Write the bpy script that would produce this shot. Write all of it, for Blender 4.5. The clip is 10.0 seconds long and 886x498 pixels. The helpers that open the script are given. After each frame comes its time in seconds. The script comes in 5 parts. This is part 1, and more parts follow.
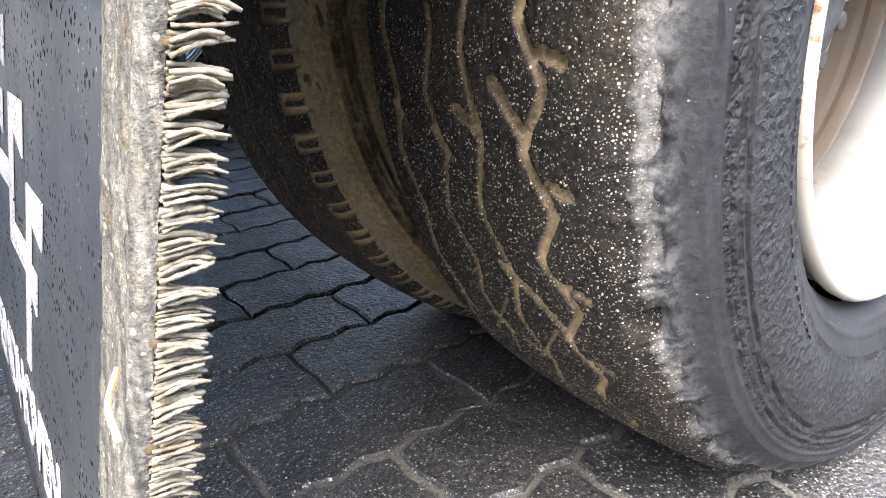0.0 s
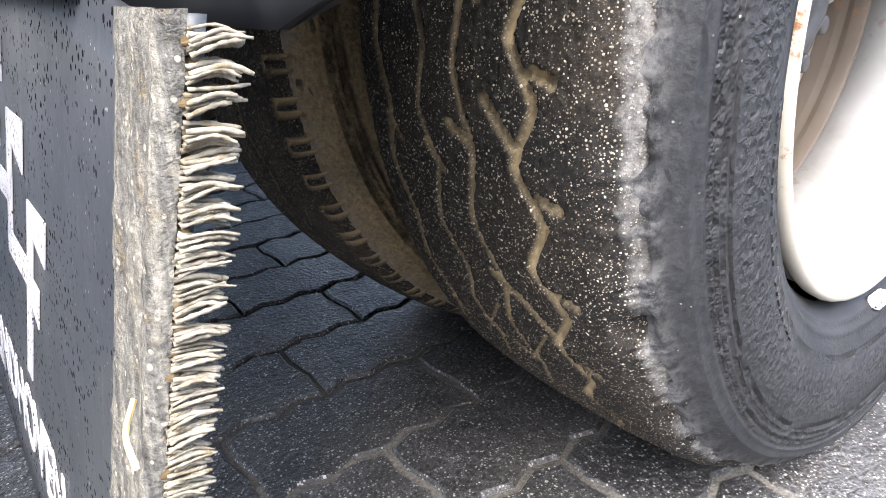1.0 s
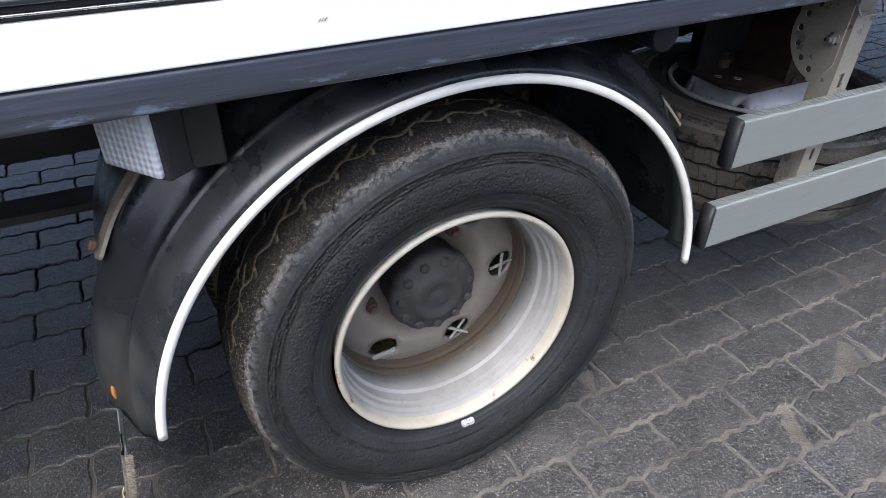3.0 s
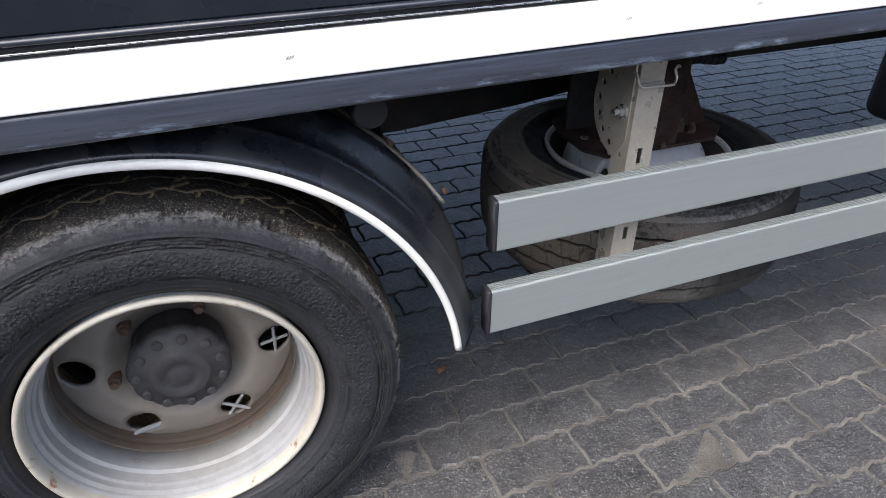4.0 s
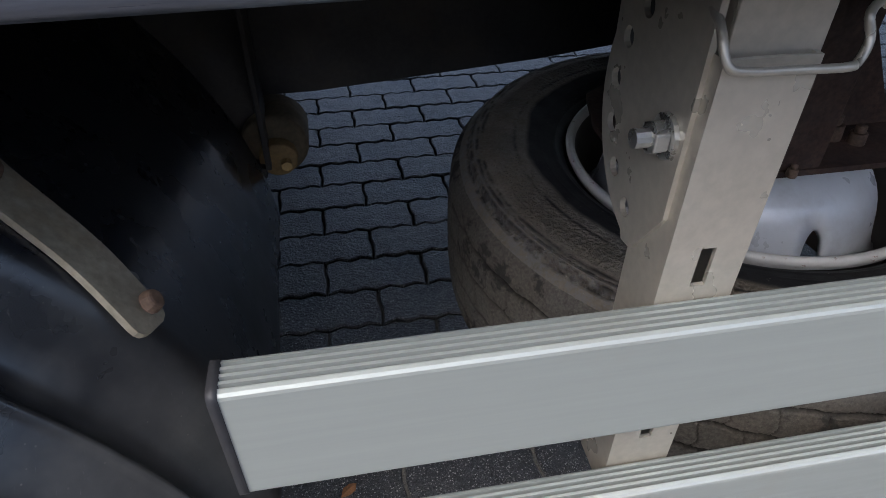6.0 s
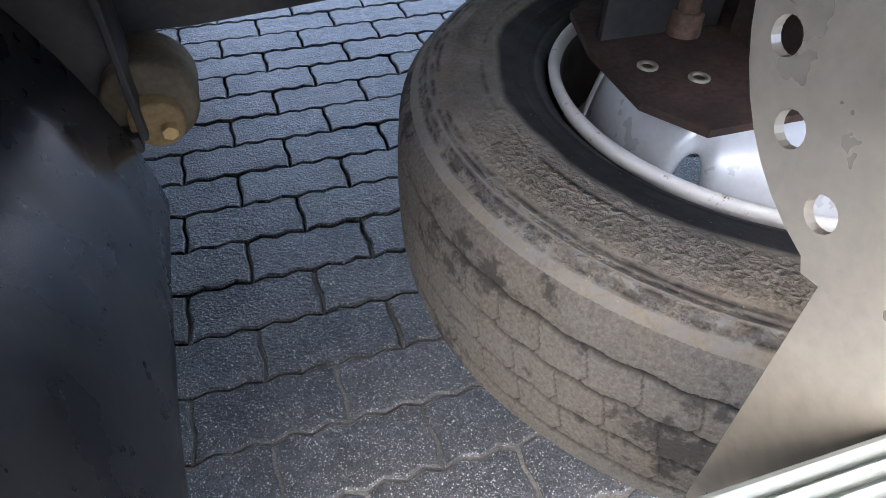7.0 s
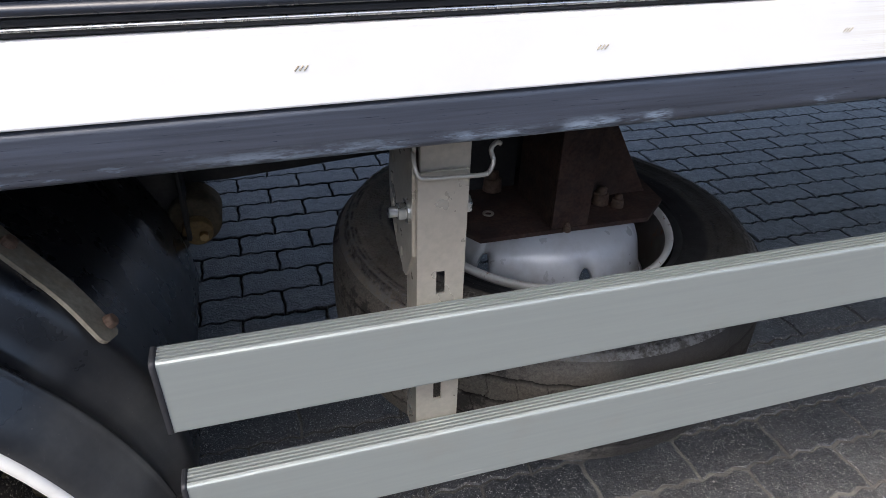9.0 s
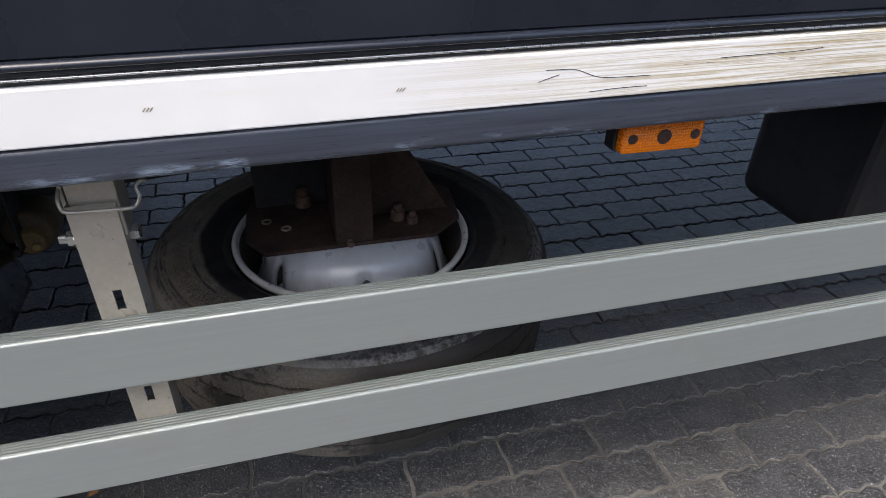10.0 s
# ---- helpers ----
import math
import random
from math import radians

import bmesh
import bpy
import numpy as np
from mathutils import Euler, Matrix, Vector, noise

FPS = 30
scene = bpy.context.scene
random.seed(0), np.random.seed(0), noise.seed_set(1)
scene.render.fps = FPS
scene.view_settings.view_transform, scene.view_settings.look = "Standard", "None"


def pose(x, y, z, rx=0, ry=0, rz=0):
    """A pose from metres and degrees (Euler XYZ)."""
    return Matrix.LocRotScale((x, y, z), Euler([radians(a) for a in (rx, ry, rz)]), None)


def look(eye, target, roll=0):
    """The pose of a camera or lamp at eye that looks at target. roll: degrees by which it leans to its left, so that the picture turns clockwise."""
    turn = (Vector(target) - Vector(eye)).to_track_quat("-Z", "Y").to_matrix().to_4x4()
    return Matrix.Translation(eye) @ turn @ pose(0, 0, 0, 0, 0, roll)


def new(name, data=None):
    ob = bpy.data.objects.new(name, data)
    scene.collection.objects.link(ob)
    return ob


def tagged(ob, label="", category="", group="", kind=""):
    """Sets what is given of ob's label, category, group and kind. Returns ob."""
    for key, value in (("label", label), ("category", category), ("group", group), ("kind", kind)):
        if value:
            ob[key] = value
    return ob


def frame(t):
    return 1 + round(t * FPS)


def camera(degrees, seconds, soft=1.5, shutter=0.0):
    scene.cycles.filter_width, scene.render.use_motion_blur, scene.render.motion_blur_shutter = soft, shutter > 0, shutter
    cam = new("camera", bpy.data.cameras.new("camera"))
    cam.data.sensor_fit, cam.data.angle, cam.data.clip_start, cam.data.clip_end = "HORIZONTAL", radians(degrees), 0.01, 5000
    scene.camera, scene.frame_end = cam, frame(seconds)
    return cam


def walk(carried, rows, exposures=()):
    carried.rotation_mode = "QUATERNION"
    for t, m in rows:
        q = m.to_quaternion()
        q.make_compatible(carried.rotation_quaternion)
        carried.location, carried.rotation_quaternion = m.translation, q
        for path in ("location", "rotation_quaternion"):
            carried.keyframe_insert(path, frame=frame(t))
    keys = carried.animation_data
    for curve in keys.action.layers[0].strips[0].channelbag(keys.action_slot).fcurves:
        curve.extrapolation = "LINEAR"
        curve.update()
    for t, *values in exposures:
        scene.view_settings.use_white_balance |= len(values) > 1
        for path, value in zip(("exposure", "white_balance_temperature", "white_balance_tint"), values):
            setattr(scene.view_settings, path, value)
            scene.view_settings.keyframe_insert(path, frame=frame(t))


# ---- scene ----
cam = camera(70.4, 10.0, 0.8)
PATH = [
    (0, (-0.593, -0.131, 0.382), (0.532, 1.350, -0.354), -1.2),
    (0.5, (-0.595, -0.129, 0.386), (0.543, 1.333, -0.368), -1.0),
    (1, (-0.597, -0.133, 0.396), (0.547, 1.315, -0.374), -1.0),
    (1.5, (-0.621, -0.249, 0.538), (0.501, 1.155, -0.340), -0.1),
    (1.7, (-0.605, -0.339, 0.654), (0.478, 1.014, -0.344), 0.4),
    (2, (-0.598, -0.460, 0.816), (0.488, 0.851, -0.234), 0.3),
    (2.1, (-0.585, -0.505, 0.879), (0.484, 0.815, -0.176), 0.1),
    (2.2, (-0.577, -0.532, 0.935), (0.486, 0.788, -0.128), 0.7),
    (3.3, (-0.300, -0.750, 1.163), (0.334, 0.752, -0.005), 0.5),
    (3.5, (-0.195, -0.780, 1.172), (0.398, 0.744, 0.022), 0.1),
    (4, (0.141, -0.816, 1.180), (0.747, 0.757, 0.104), 0.0),
    (4.5, (0.380, -0.812, 1.179), (0.937, 0.773, 0.093), 0.8),
    (5, (0.584, -0.713, 1.159), (0.998, 0.901, 0.054), 0.9),
    (5.5, (0.638, -0.510, 1.084), (0.935, 1.086, -0.084), 1.6),
    (6, (0.635, -0.231, 0.963), (0.914, 1.304, -0.289), 0.2),
    (6.2, (0.662, -0.135, 0.900), (0.995, 1.363, -0.382), 1.2),
    (7.5, (0.645, -0.016, 0.852), (1.126, 1.311, -0.565), 1.0),
    (8, (0.647, -0.089, 0.884), (1.127, 1.264, -0.508), 2.6),
    (8.5, (0.656, -0.303, 0.999), (1.127, 1.226, -0.201), 1.6),
    (9, (0.679, -0.501, 1.110), (1.187, 1.109, 0.037), 1.9),
    (9.5, (0.838, -0.630, 1.171), (1.298, 0.997, 0.102), 2.0),
    (10, (1.056, -0.669, 1.198), (1.526, 0.943, 0.112), 1.7),
]
EXPOSURES = [(t, stops, kelvin, 10) for t, stops, kelvin in ((0, 1.92, 6250), (1.0, 1.85, 6150), (1.5, 1.15, 5700), (2.2, 0.60, 5750), (3.3, 0.18, 6000), (4.0, 0.30, 6050), (5.0, 0.38, 6150), (5.6, 0.28, 6150), (6.0, 0.32, 6150), (6.2, 0.8, 6150), (7.3, 2.65, 6200), (7.7, 2.55, 6150), (8.0, 2.1, 5980), (8.2, 1.75, 5930), (8.5, 1.15, 5880), (9.0, 0.20, 6150), (10.0, -0.06, 6250))]
walk(cam, [(t, look(eye, target, roll)) for t, eye, target, roll in PATH], EXPOSURES)

def smooth(mesh):
    mesh.polygons.foreach_set("use_smooth", [True] * len(mesh.polygons))
    return mesh


# ---- world and light ----
world = bpy.data.worlds.new("sky")
scene.world = world
world.use_nodes = True
wn = world.node_tree
wn.nodes.clear()
sky = wn.nodes.new("ShaderNodeTexSky")
sky.sky_type, sky.sun_disc = "NISHITA", False
SUN_ELEVATION, SUN_AZIMUTH = radians(62), radians(228)
sky.sun_elevation, sky.sun_rotation = SUN_ELEVATION, SUN_AZIMUTH
sky.air_density, sky.dust_density, sky.ozone_density = 1.0, 6.0, 1.0
back = wn.nodes.new("ShaderNodeBackground")
back.inputs["Strength"].default_value = 0.33
wout = wn.nodes.new("ShaderNodeOutputWorld")
wn.links.new(sky.outputs[0], back.inputs[0])
wn.links.new(back.outputs[0], wout.inputs[0])
sun = new("sun", bpy.data.lights.new("sun", "SUN"))
sun.data.energy, sun.data.angle, sun.data.color = 1.5, radians(60), (1.0, 0.985, 0.96)
sun_from = Vector((math.sin(SUN_AZIMUTH) * math.cos(SUN_ELEVATION), math.cos(SUN_AZIMUTH) * math.cos(SUN_ELEVATION), math.sin(SUN_ELEVATION)))
sun.matrix_world = look(sun_from * 30, (0, 0, 0))


# ---- materials ----
class Nodes:
    """A small builder for one node material."""

    def __init__(self, name):
        self.mat = bpy.data.materials.new(name)
        self.mat.use_nodes = True
        self.tree = self.mat.node_tree
        self.tree.nodes.clear()
        self.out = self.add("ShaderNodeOutputMaterial")
        self.bsdf = self.add("ShaderNodeBsdfPrincipled")
        self.link(self.bsdf.outputs[0], self.out.inputs[0])
        self.coord = self.add("ShaderNodeTexCoord").outputs["Object"]

    def add(self, kind, **values):
        node = self.tree.nodes.new(kind)
        for key, value in values.items():
            node.inputs[key].default_value = value
        return node

    def link(self, a, b):
        self.tree.links.new(a, b)
        return b

    def set(self, key, value):
        if isinstance(value, bpy.types.NodeSocket):
            self.link(value, self.bsdf.inputs[key])
        else:
            self.bsdf.inputs[key].default_value = value
        return self

    def scaled(self, sx, sy, sz):
        m = self.add("ShaderNodeMapping")
        m.inputs["Scale"].default_value = (sx, sy, sz)
        self.link(self.coord, m.inputs["Vector"])
        return m.outputs[0]

    def noise(self, scale, detail=4.0, rough=0.55, vector=None, distortion=0.0):
        n = self.add("ShaderNodeTexNoise", Scale=scale, Detail=detail, Roughness=rough, Distortion=distortion)
        self.link(vector if vector else self.coord, n.inputs["Vector"])
        return n.outputs["Fac"]

    def voronoi(self, scale, vector=None, feature="F1", rand=1.0):
        n = self.add("ShaderNodeTexVoronoi", Scale=scale, Randomness=rand)
        n.feature = feature
        self.link(vector if vector else self.coord, n.inputs["Vector"])
        return n.outputs["Distance"]

    def ramp(self, fac, *stops):
        r = self.add("ShaderNodeValToRGB")
        while len(r.color_ramp.elements) < len(stops):
            r.color_ramp.elements.new(0.5)
        for e, (p, c) in zip(r.color_ramp.elements, stops):
            e.position = p
            e.color = (c, c, c, 1) if isinstance(c, (int, float)) else (*c, 1)
        self.link(fac, r.inputs[0])
        return r.outputs[0]

    def mix(self, fac, a, b, kind="MIX"):
        n = self.tree.nodes.new("ShaderNodeMix")
        n.data_type, n.blend_type = "RGBA", kind
        for sock, value in ((n.inputs["Factor"], fac), (n.inputs[6], a), (n.inputs[7], b)):
            if isinstance(value, bpy.types.NodeSocket):
                self.link(value, sock)
            elif isinstance(value, (int, float)):
                sock.default_value = value if sock.name == "Factor" else (value, value, value, 1)
            else:
                sock.default_value = (*value, 1)
        return n.outputs[2]

    def math(self, op, a, b=0.0, c=0.0):
        n = self.tree.nodes.new("ShaderNodeMath")
        n.operation = op
        for sock, value in zip(n.inputs, (a, b, c)):
            if isinstance(value, bpy.types.NodeSocket):
                self.link(value, sock)
            else:
                sock.default_value = value
        return n.outputs[0]

    def axis(self, which):
        n = self.add("ShaderNodeSeparateXYZ")
        self.link(self.coord, n.inputs[0])
        return n.outputs["XYZ".index(which)]

    def radius(self, a="X", b="Z"):
        x, z = self.axis(a), self.axis(b)
        return self.math("SQRT", self.math("ADD", self.math("MULTIPLY", x, x), self.math("MULTIPLY", z, z)))

    def random(self):
        return self.add("ShaderNodeObjectInfo").outputs["Random"]

    def island(self):
        return self.add("ShaderNodeNewGeometry").outputs["Random Per Island"]

    def attribute(self, name):
        n = self.add("ShaderNodeAttribute")
        n.attribute_name = name
        return n.outputs["Fac"]

    def bump(self, height, strength=0.4, distance=0.002, normal=None):
        n = self.add("ShaderNodeBump", Strength=strength, Distance=distance)
        self.link(height, n.inputs["Height"])
        if normal:
            self.link(normal, n.inputs["Normal"])
        return n.outputs[0]


def stuck_grit(m, scale, size, share, vector=None):
    """Grains of uneven size, stuck at random: a mask from 0 to 1."""
    n = m.add("ShaderNodeTexVoronoi", Scale=scale, Randomness=1.0)
    m.link(vector if vector else m.coord, n.inputs["Vector"])
    pick = m.add("ShaderNodeSeparateColor")
    m.link(n.outputs["Color"], pick.inputs[0])
    kept = m.math("LESS_THAN", pick.outputs[0], share)
    reach = m.math("MULTIPLY", m.math("ADD", m.math("MULTIPLY", pick.outputs[1], 0.8), 0.35), size)
    inside = m.math("SUBTRACT", 1.0, m.math("DIVIDE", n.outputs["Distance"], reach))
    return m.math("MULTIPLY", kept, m.ramp(inside, (0.0, 0.0), (0.3, 1.0)))


def paver_material(name, island=False):
    m = Nodes(name)
    pick = m.island() if island else m.random()
    if island:
        place = m.coord
    else:
        shift = m.add("ShaderNodeVectorMath")
        shift.operation = "ADD"
        m.link(m.coord, shift.inputs[0])
        m.link(m.math("MULTIPLY", pick, 37.0), shift.inputs[1])
        place = shift.outputs[0]
    tone = m.ramp(pick, (0.0, (0.021, 0.0208, 0.021)), (0.45, (0.033, 0.0325, 0.033)), (0.75, (0.027, 0.027, 0.028)), (1.0, (0.046, 0.0445, 0.043)))
    stain = m.ramp(m.noise(11.0, 4, vector=place), (0.3, 0.45), (0.7, 1.4))
    col = m.mix(1.0, tone, stain, "MULTIPLY")
    grain = m.noise(330.0, 3, 0.7, vector=place)
    col = m.mix(1.0, col, m.ramp(grain, (0.38, 0.35), (0.62, 1.8)), "MULTIPLY")
    grit = m.ramp(m.voronoi(210.0, vector=place), (0.16, 1.0), (0.27, 0.0))
    some = m.ramp(m.noise(120.0, 2, vector=place), (0.44, 0.0), (0.54, 0.9))
    fine = m.math("MULTIPLY", m.ramp(m.voronoi(430.0, vector=place), (0.20, 1.0), (0.36, 0.0)), m.ramp(m.noise(60.0, 3, vector=place), (0.40, 0.0), (0.58, 0.75)))
    col = m.mix(fine, col, (0.22, 0.215, 0.205))
    col = m.mix(m.math("MULTIPLY", grit, some), col, (0.46, 0.44, 0.40))
    col = m.mix(stuck_grit(m, 300.0, 0.36, 0.42, place), col, (0.30, 0.29, 0.27))
    col = m.mix(stuck_grit(m, 140.0, 0.26, 0.22, place), col, (0.40, 0.38, 0.34))
    col = m.mix(stuck_grit(m, 260.0, 0.42, 0.28, place), col, (0.010, 0.010, 0.011))
    dust = m.ramp(m.noise(3.1, 5, 0.65), (0.5, 0.0), (0.75, 0.3))
    col = m.mix(dust, col, (0.12, 0.105, 0.085))
    m.set("Base Color", col)
    m.set("Roughness", m.ramp(m.noise(40.0, 3, vector=place), (0.3, 0.30), (0.7, 0.50))).set("Specular IOR Level", 0.72)
    rough = m.math("ADD", m.math("MULTIPLY", m.noise(170.0, 3, vector=place), 0.9), m.math("MULTIPLY", m.noise(30.0, 3, vector=place), 0.8))
    m.set("Normal", m.bump(rough, 1.0, 0.0042))
    return m.mat


def sand_material(name, light, dark, scale=60.0):
    m = Nodes(name)
    col = m.mix(m.ramp(m.noise(7.0, 5), (0.35, 0.0), (0.65, 1.0)), dark, light)
    col = m.mix(1.0, col, m.ramp(m.noise(scale * 6, 2), (0.3, 0.6), (0.7, 1.35)), "MULTIPLY")
    m.set("Base Color", col).set("Roughness", 0.95)
    m.set("Normal", m.bump(m.noise(scale * 3, 4), 0.6, 0.003))
    return m.mat


def plain(name, colour, rough=0.5, metal=0.0, vary=0.25, scale=9.0, fine=120.0, bump=0.12, dirt=None, amount=0.4, dirt_scale=5.0, stretch=None, rough_vary=0.12, spec=0.5):
    """Paint, plastic or metal with mottling at two scales and optional patches of dirt or rust."""
    m = Nodes(name)
    where = m.scaled(*stretch) if stretch else m.coord
    col = m.mix(1.0, colour, m.ramp(m.noise(scale, 5, vector=where), (0.25, 1 - vary), (0.75, 1 + vary)), "MULTIPLY")
    col = m.mix(1.0, col, m.ramp(m.noise(fine, 3, vector=where), (0.3, 1 - vary * 0.6), (0.7, 1 + vary * 0.6)), "MULTIPLY")
    r = m.ramp(m.noise(scale * 2.3, 4, vector=where), (0.3, max(rough - rough_vary, 0.02)), (0.7, min(rough + rough_vary, 1)))
    if dirt:
        patch = m.math("MULTIPLY", m.ramp(m.noise(dirt_scale, 6, 0.7), (0.5, 0.0), (0.72, 1.0)), amount)
        col = m.mix(patch, col, dirt)
        r = m.mix(patch, r, 0.9)
    m.set("Base Color", col).set("Roughness", r).set("Metallic", metal).set("Specular IOR Level", spec)
    if bump:
        m.set("Normal", m.bump(m.noise(fine, 3, vector=where), bump, 0.001))
    return m.mat


def tread_material(name, rubber=(0.026, 0.025, 0.024), mud=(0.46, 0.37, 0.23), grit=1.0, brown=0.22, blotched_shaded=False, shoulder=0.0, rough=(0.4, 1.8)):
    """Worn tread rubber: grooves in dry mud, near black on the spare, as the groove attribute says, stuck grit all
    over, a scuffed outer shoulder.
    """
    m = Nodes(name)
    base = m.mix(m.math("MULTIPLY", m.ramp(m.noise(12.0, 5, 0.65), (0.42, 0.0), (0.68, 1.0)), brown), rubber, (0.15, 0.112, 0.07))
    base = m.mix(1.0, base, m.ramp(m.noise(240.0, 3, 0.7), (0.3, rough[0]), (0.7, rough[1])), "MULTIPLY")
    patch = m.ramp(m.noise(28.0, 5, 0.75), (0.36, 0.2), (0.54, 1.0))
    dust = m.math("MULTIPLY", stuck_grit(m, 1150.0, 0.42, 0.55), patch)
    base = m.mix(m.math("MULTIPLY", dust, 0.3 * grit), base, (0.30, 0.255, 0.19))
    fine = m.math("MULTIPLY", stuck_grit(m, 700.0, 0.45, 0.50), patch)
    base = m.mix(m.math("MULTIPLY", fine, grit), base, (0.44, 0.385, 0.30))
    coarse = stuck_grit(m, 430.0, 0.34, 0.22)
    base = m.mix(m.math("MULTIPLY", coarse, grit), base, (0.62, 0.56, 0.46))
    if blotched_shaded:
        wet = m.ramp(m.noise(11.0, 7, 0.7), (0.55, 0.0), (0.60, 0.85))
        base = m.mix(wet, base, (0.040, 0.038, 0.037))
        # Shade under the bed painted in: tread goes near black towards +X.
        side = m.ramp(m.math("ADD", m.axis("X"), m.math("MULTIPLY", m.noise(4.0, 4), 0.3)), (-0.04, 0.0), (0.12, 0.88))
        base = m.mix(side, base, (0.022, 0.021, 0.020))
    if shoulder:
        edge = m.ramp(m.math("ADD", m.axis("Y"), m.math("MULTIPLY", m.math("SUBTRACT", m.noise(45.0, 4, 0.7), 0.5), 0.016)), (0.0235, 1.0), (0.0250, 0.0))
        torn = m.math("MULTIPLY", edge, m.ramp(m.noise(130.0, 5, 0.8), (0.36, 0.15), (0.60, 1.0)))
        base = m.mix(m.math("MULTIPLY", torn, shoulder), base, (0.24, 0.235, 0.225))
    muds = m.mix(m.noise(60.0, 4), mud, tuple(c * 0.5 for c in mud))
    muds = m.mix(m.ramp(m.noise(25.0, 4), (0.5, 0.0), (0.75, 0.6)), muds, tuple(c * 1.1 for c in mud))
    groove = m.attribute("groove")
    keep = m.math("MULTIPLY", groove, m.ramp(m.noise(35.0, 4, 0.7), (0.15, 0.35), (0.35, 1.0)))
    m.set("Base Color", m.mix(keep, base, muds)).set("Roughness", 0.88).set("Specular IOR Level", 0.3)
    h = m.math("ADD", m.noise(210.0, 4, 0.7), m.math("MULTIPLY", m.math("ADD", fine, coarse), 0.4))
    m.set("Normal", m.bump(h, 0.8, 0.0022))
    return m.mat


def sidewall_material(name, rubber, dust, dusty, brown=(0.2, 0.155, 0.1), browny=0.0, axes="XZ", wrinkle=(0.285, 0.328), clean_shaded=0.0, relief=0.0040, grain=(0.5, 1.6), lines=(0.3335, 0.3375, 0.3405, 0.3445, 0.348, 0.2805)):
    """Tyre sidewall: faded rubber with wrinkled skin in a band between two radii, radial scuffs, dust."""
    m = Nodes(name)
    rad = m.radius(*axes)
    col = m.mix(m.math("MULTIPLY", m.ramp(m.noise(9.0, 6, 0.65), (0.38, 0.0), (0.66, 1.0)), dusty), rubber, dust)
    col = m.mix(m.math("MULTIPLY", m.ramp(m.noise(5.0, 6, 0.7), (0.4, 0.0), (0.6, 1.0)), browny), col, brown)
    col = m.mix(1.0, col, m.ramp(m.noise(220.0, 5, 0.75), (0.3, grain[0]), (0.7, grain[1])), "MULTIPLY")
    if clean_shaded:
        # Unlit side of the tyre put into the colour, along X.
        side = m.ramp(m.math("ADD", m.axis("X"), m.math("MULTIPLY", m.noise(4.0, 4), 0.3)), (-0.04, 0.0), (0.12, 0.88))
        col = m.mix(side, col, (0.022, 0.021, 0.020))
        wobble = m.math("ADD", rad, m.math("MULTIPLY", m.math("SUBTRACT", m.noise(7.0, 4), 0.5), 0.03))
        col = m.mix(m.ramp(wobble, (clean_shaded, 1.0), (clean_shaded + 0.006, 0.0)), col, (0.014, 0.014, 0.015))
    scuffed = m.math("MULTIPLY", m.ramp(rad, (0.362, 0.0), (0.377, 1.0)), m.ramp(m.noise(70.0, 6, 0.8), (0.42, 0.0), (0.58, 1.0)))
    col = m.mix(m.math("MULTIPLY", scuffed, 0.75), col, (0.20, 0.198, 0.195))
    scars = m.math("MULTIPLY", m.ramp(m.noise(16.0, 2, 0.5, distortion=2.5), (0.655, 0.0), (0.67, 1.0)), m.ramp(m.noise(140.0, 2), (0.4, 0.3), (0.6, 1.0)))
    col = m.mix(m.math("MULTIPLY", scars, 0.0 if clean_shaded else 0.8), col, (0.008, 0.008, 0.009))
    ridges = None
    for k, ring in enumerate(lines):
        off = m.math("ABSOLUTE", m.math("SUBTRACT", m.math("ADD", rad, m.math("MULTIPLY", m.noise(60.0, 3), 0.0016)), ring + 0.0008))
        line = m.math("MULTIPLY", m.ramp(off, (0.0004, 1.0), (0.0011, 0.0)), m.ramp(m.noise(17.0 + 5 * k, 4, 0.7), (0.40, 0.0), (0.58, 0.85)))
        col = m.mix(line, col, (0.012, 0.0115, 0.011))
        ridges = m.math("ADD", ridges, line) if ridges else line
    specks = m.math("MULTIPLY", m.ramp(m.voronoi(190.0), (0.08, 1.0), (0.14, 0.0)), m.ramp(m.noise(60.0, 2), (0.52, 0.0), (0.6, 1.0)))
    col = m.mix(m.math("MULTIPLY", specks, 0.5), col, (0.45, 0.42, 0.36))
    m.set("Base Color", col).set("Roughness", m.ramp(m.noise(30.0, 4), (0.3, 0.62), (0.7, 0.85))).set("Specular IOR Level", 0.35)
    lo, hi = wrinkle
    band = m.ramp(rad, (lo - 0.006, 0.0), (lo + 0.01, 1.0), (hi - 0.01, 1.0), (hi + 0.006, 0.0))
    skin = m.math("ADD", m.noise(200.0, 3, 0.6, distortion=0.8), m.math("MULTIPLY", m.voronoi(170.0), 0.7))
    faint = m.bump(m.math("MULTIPLY", skin, band), 1.0, relief, m.bump(m.math("MULTIPLY", ridges, -1.0), 1.0, 0.004))
    m.set("Normal", m.bump(m.noise(380.0, 3), 0.5, 0.0012, faint))
    return m.mat


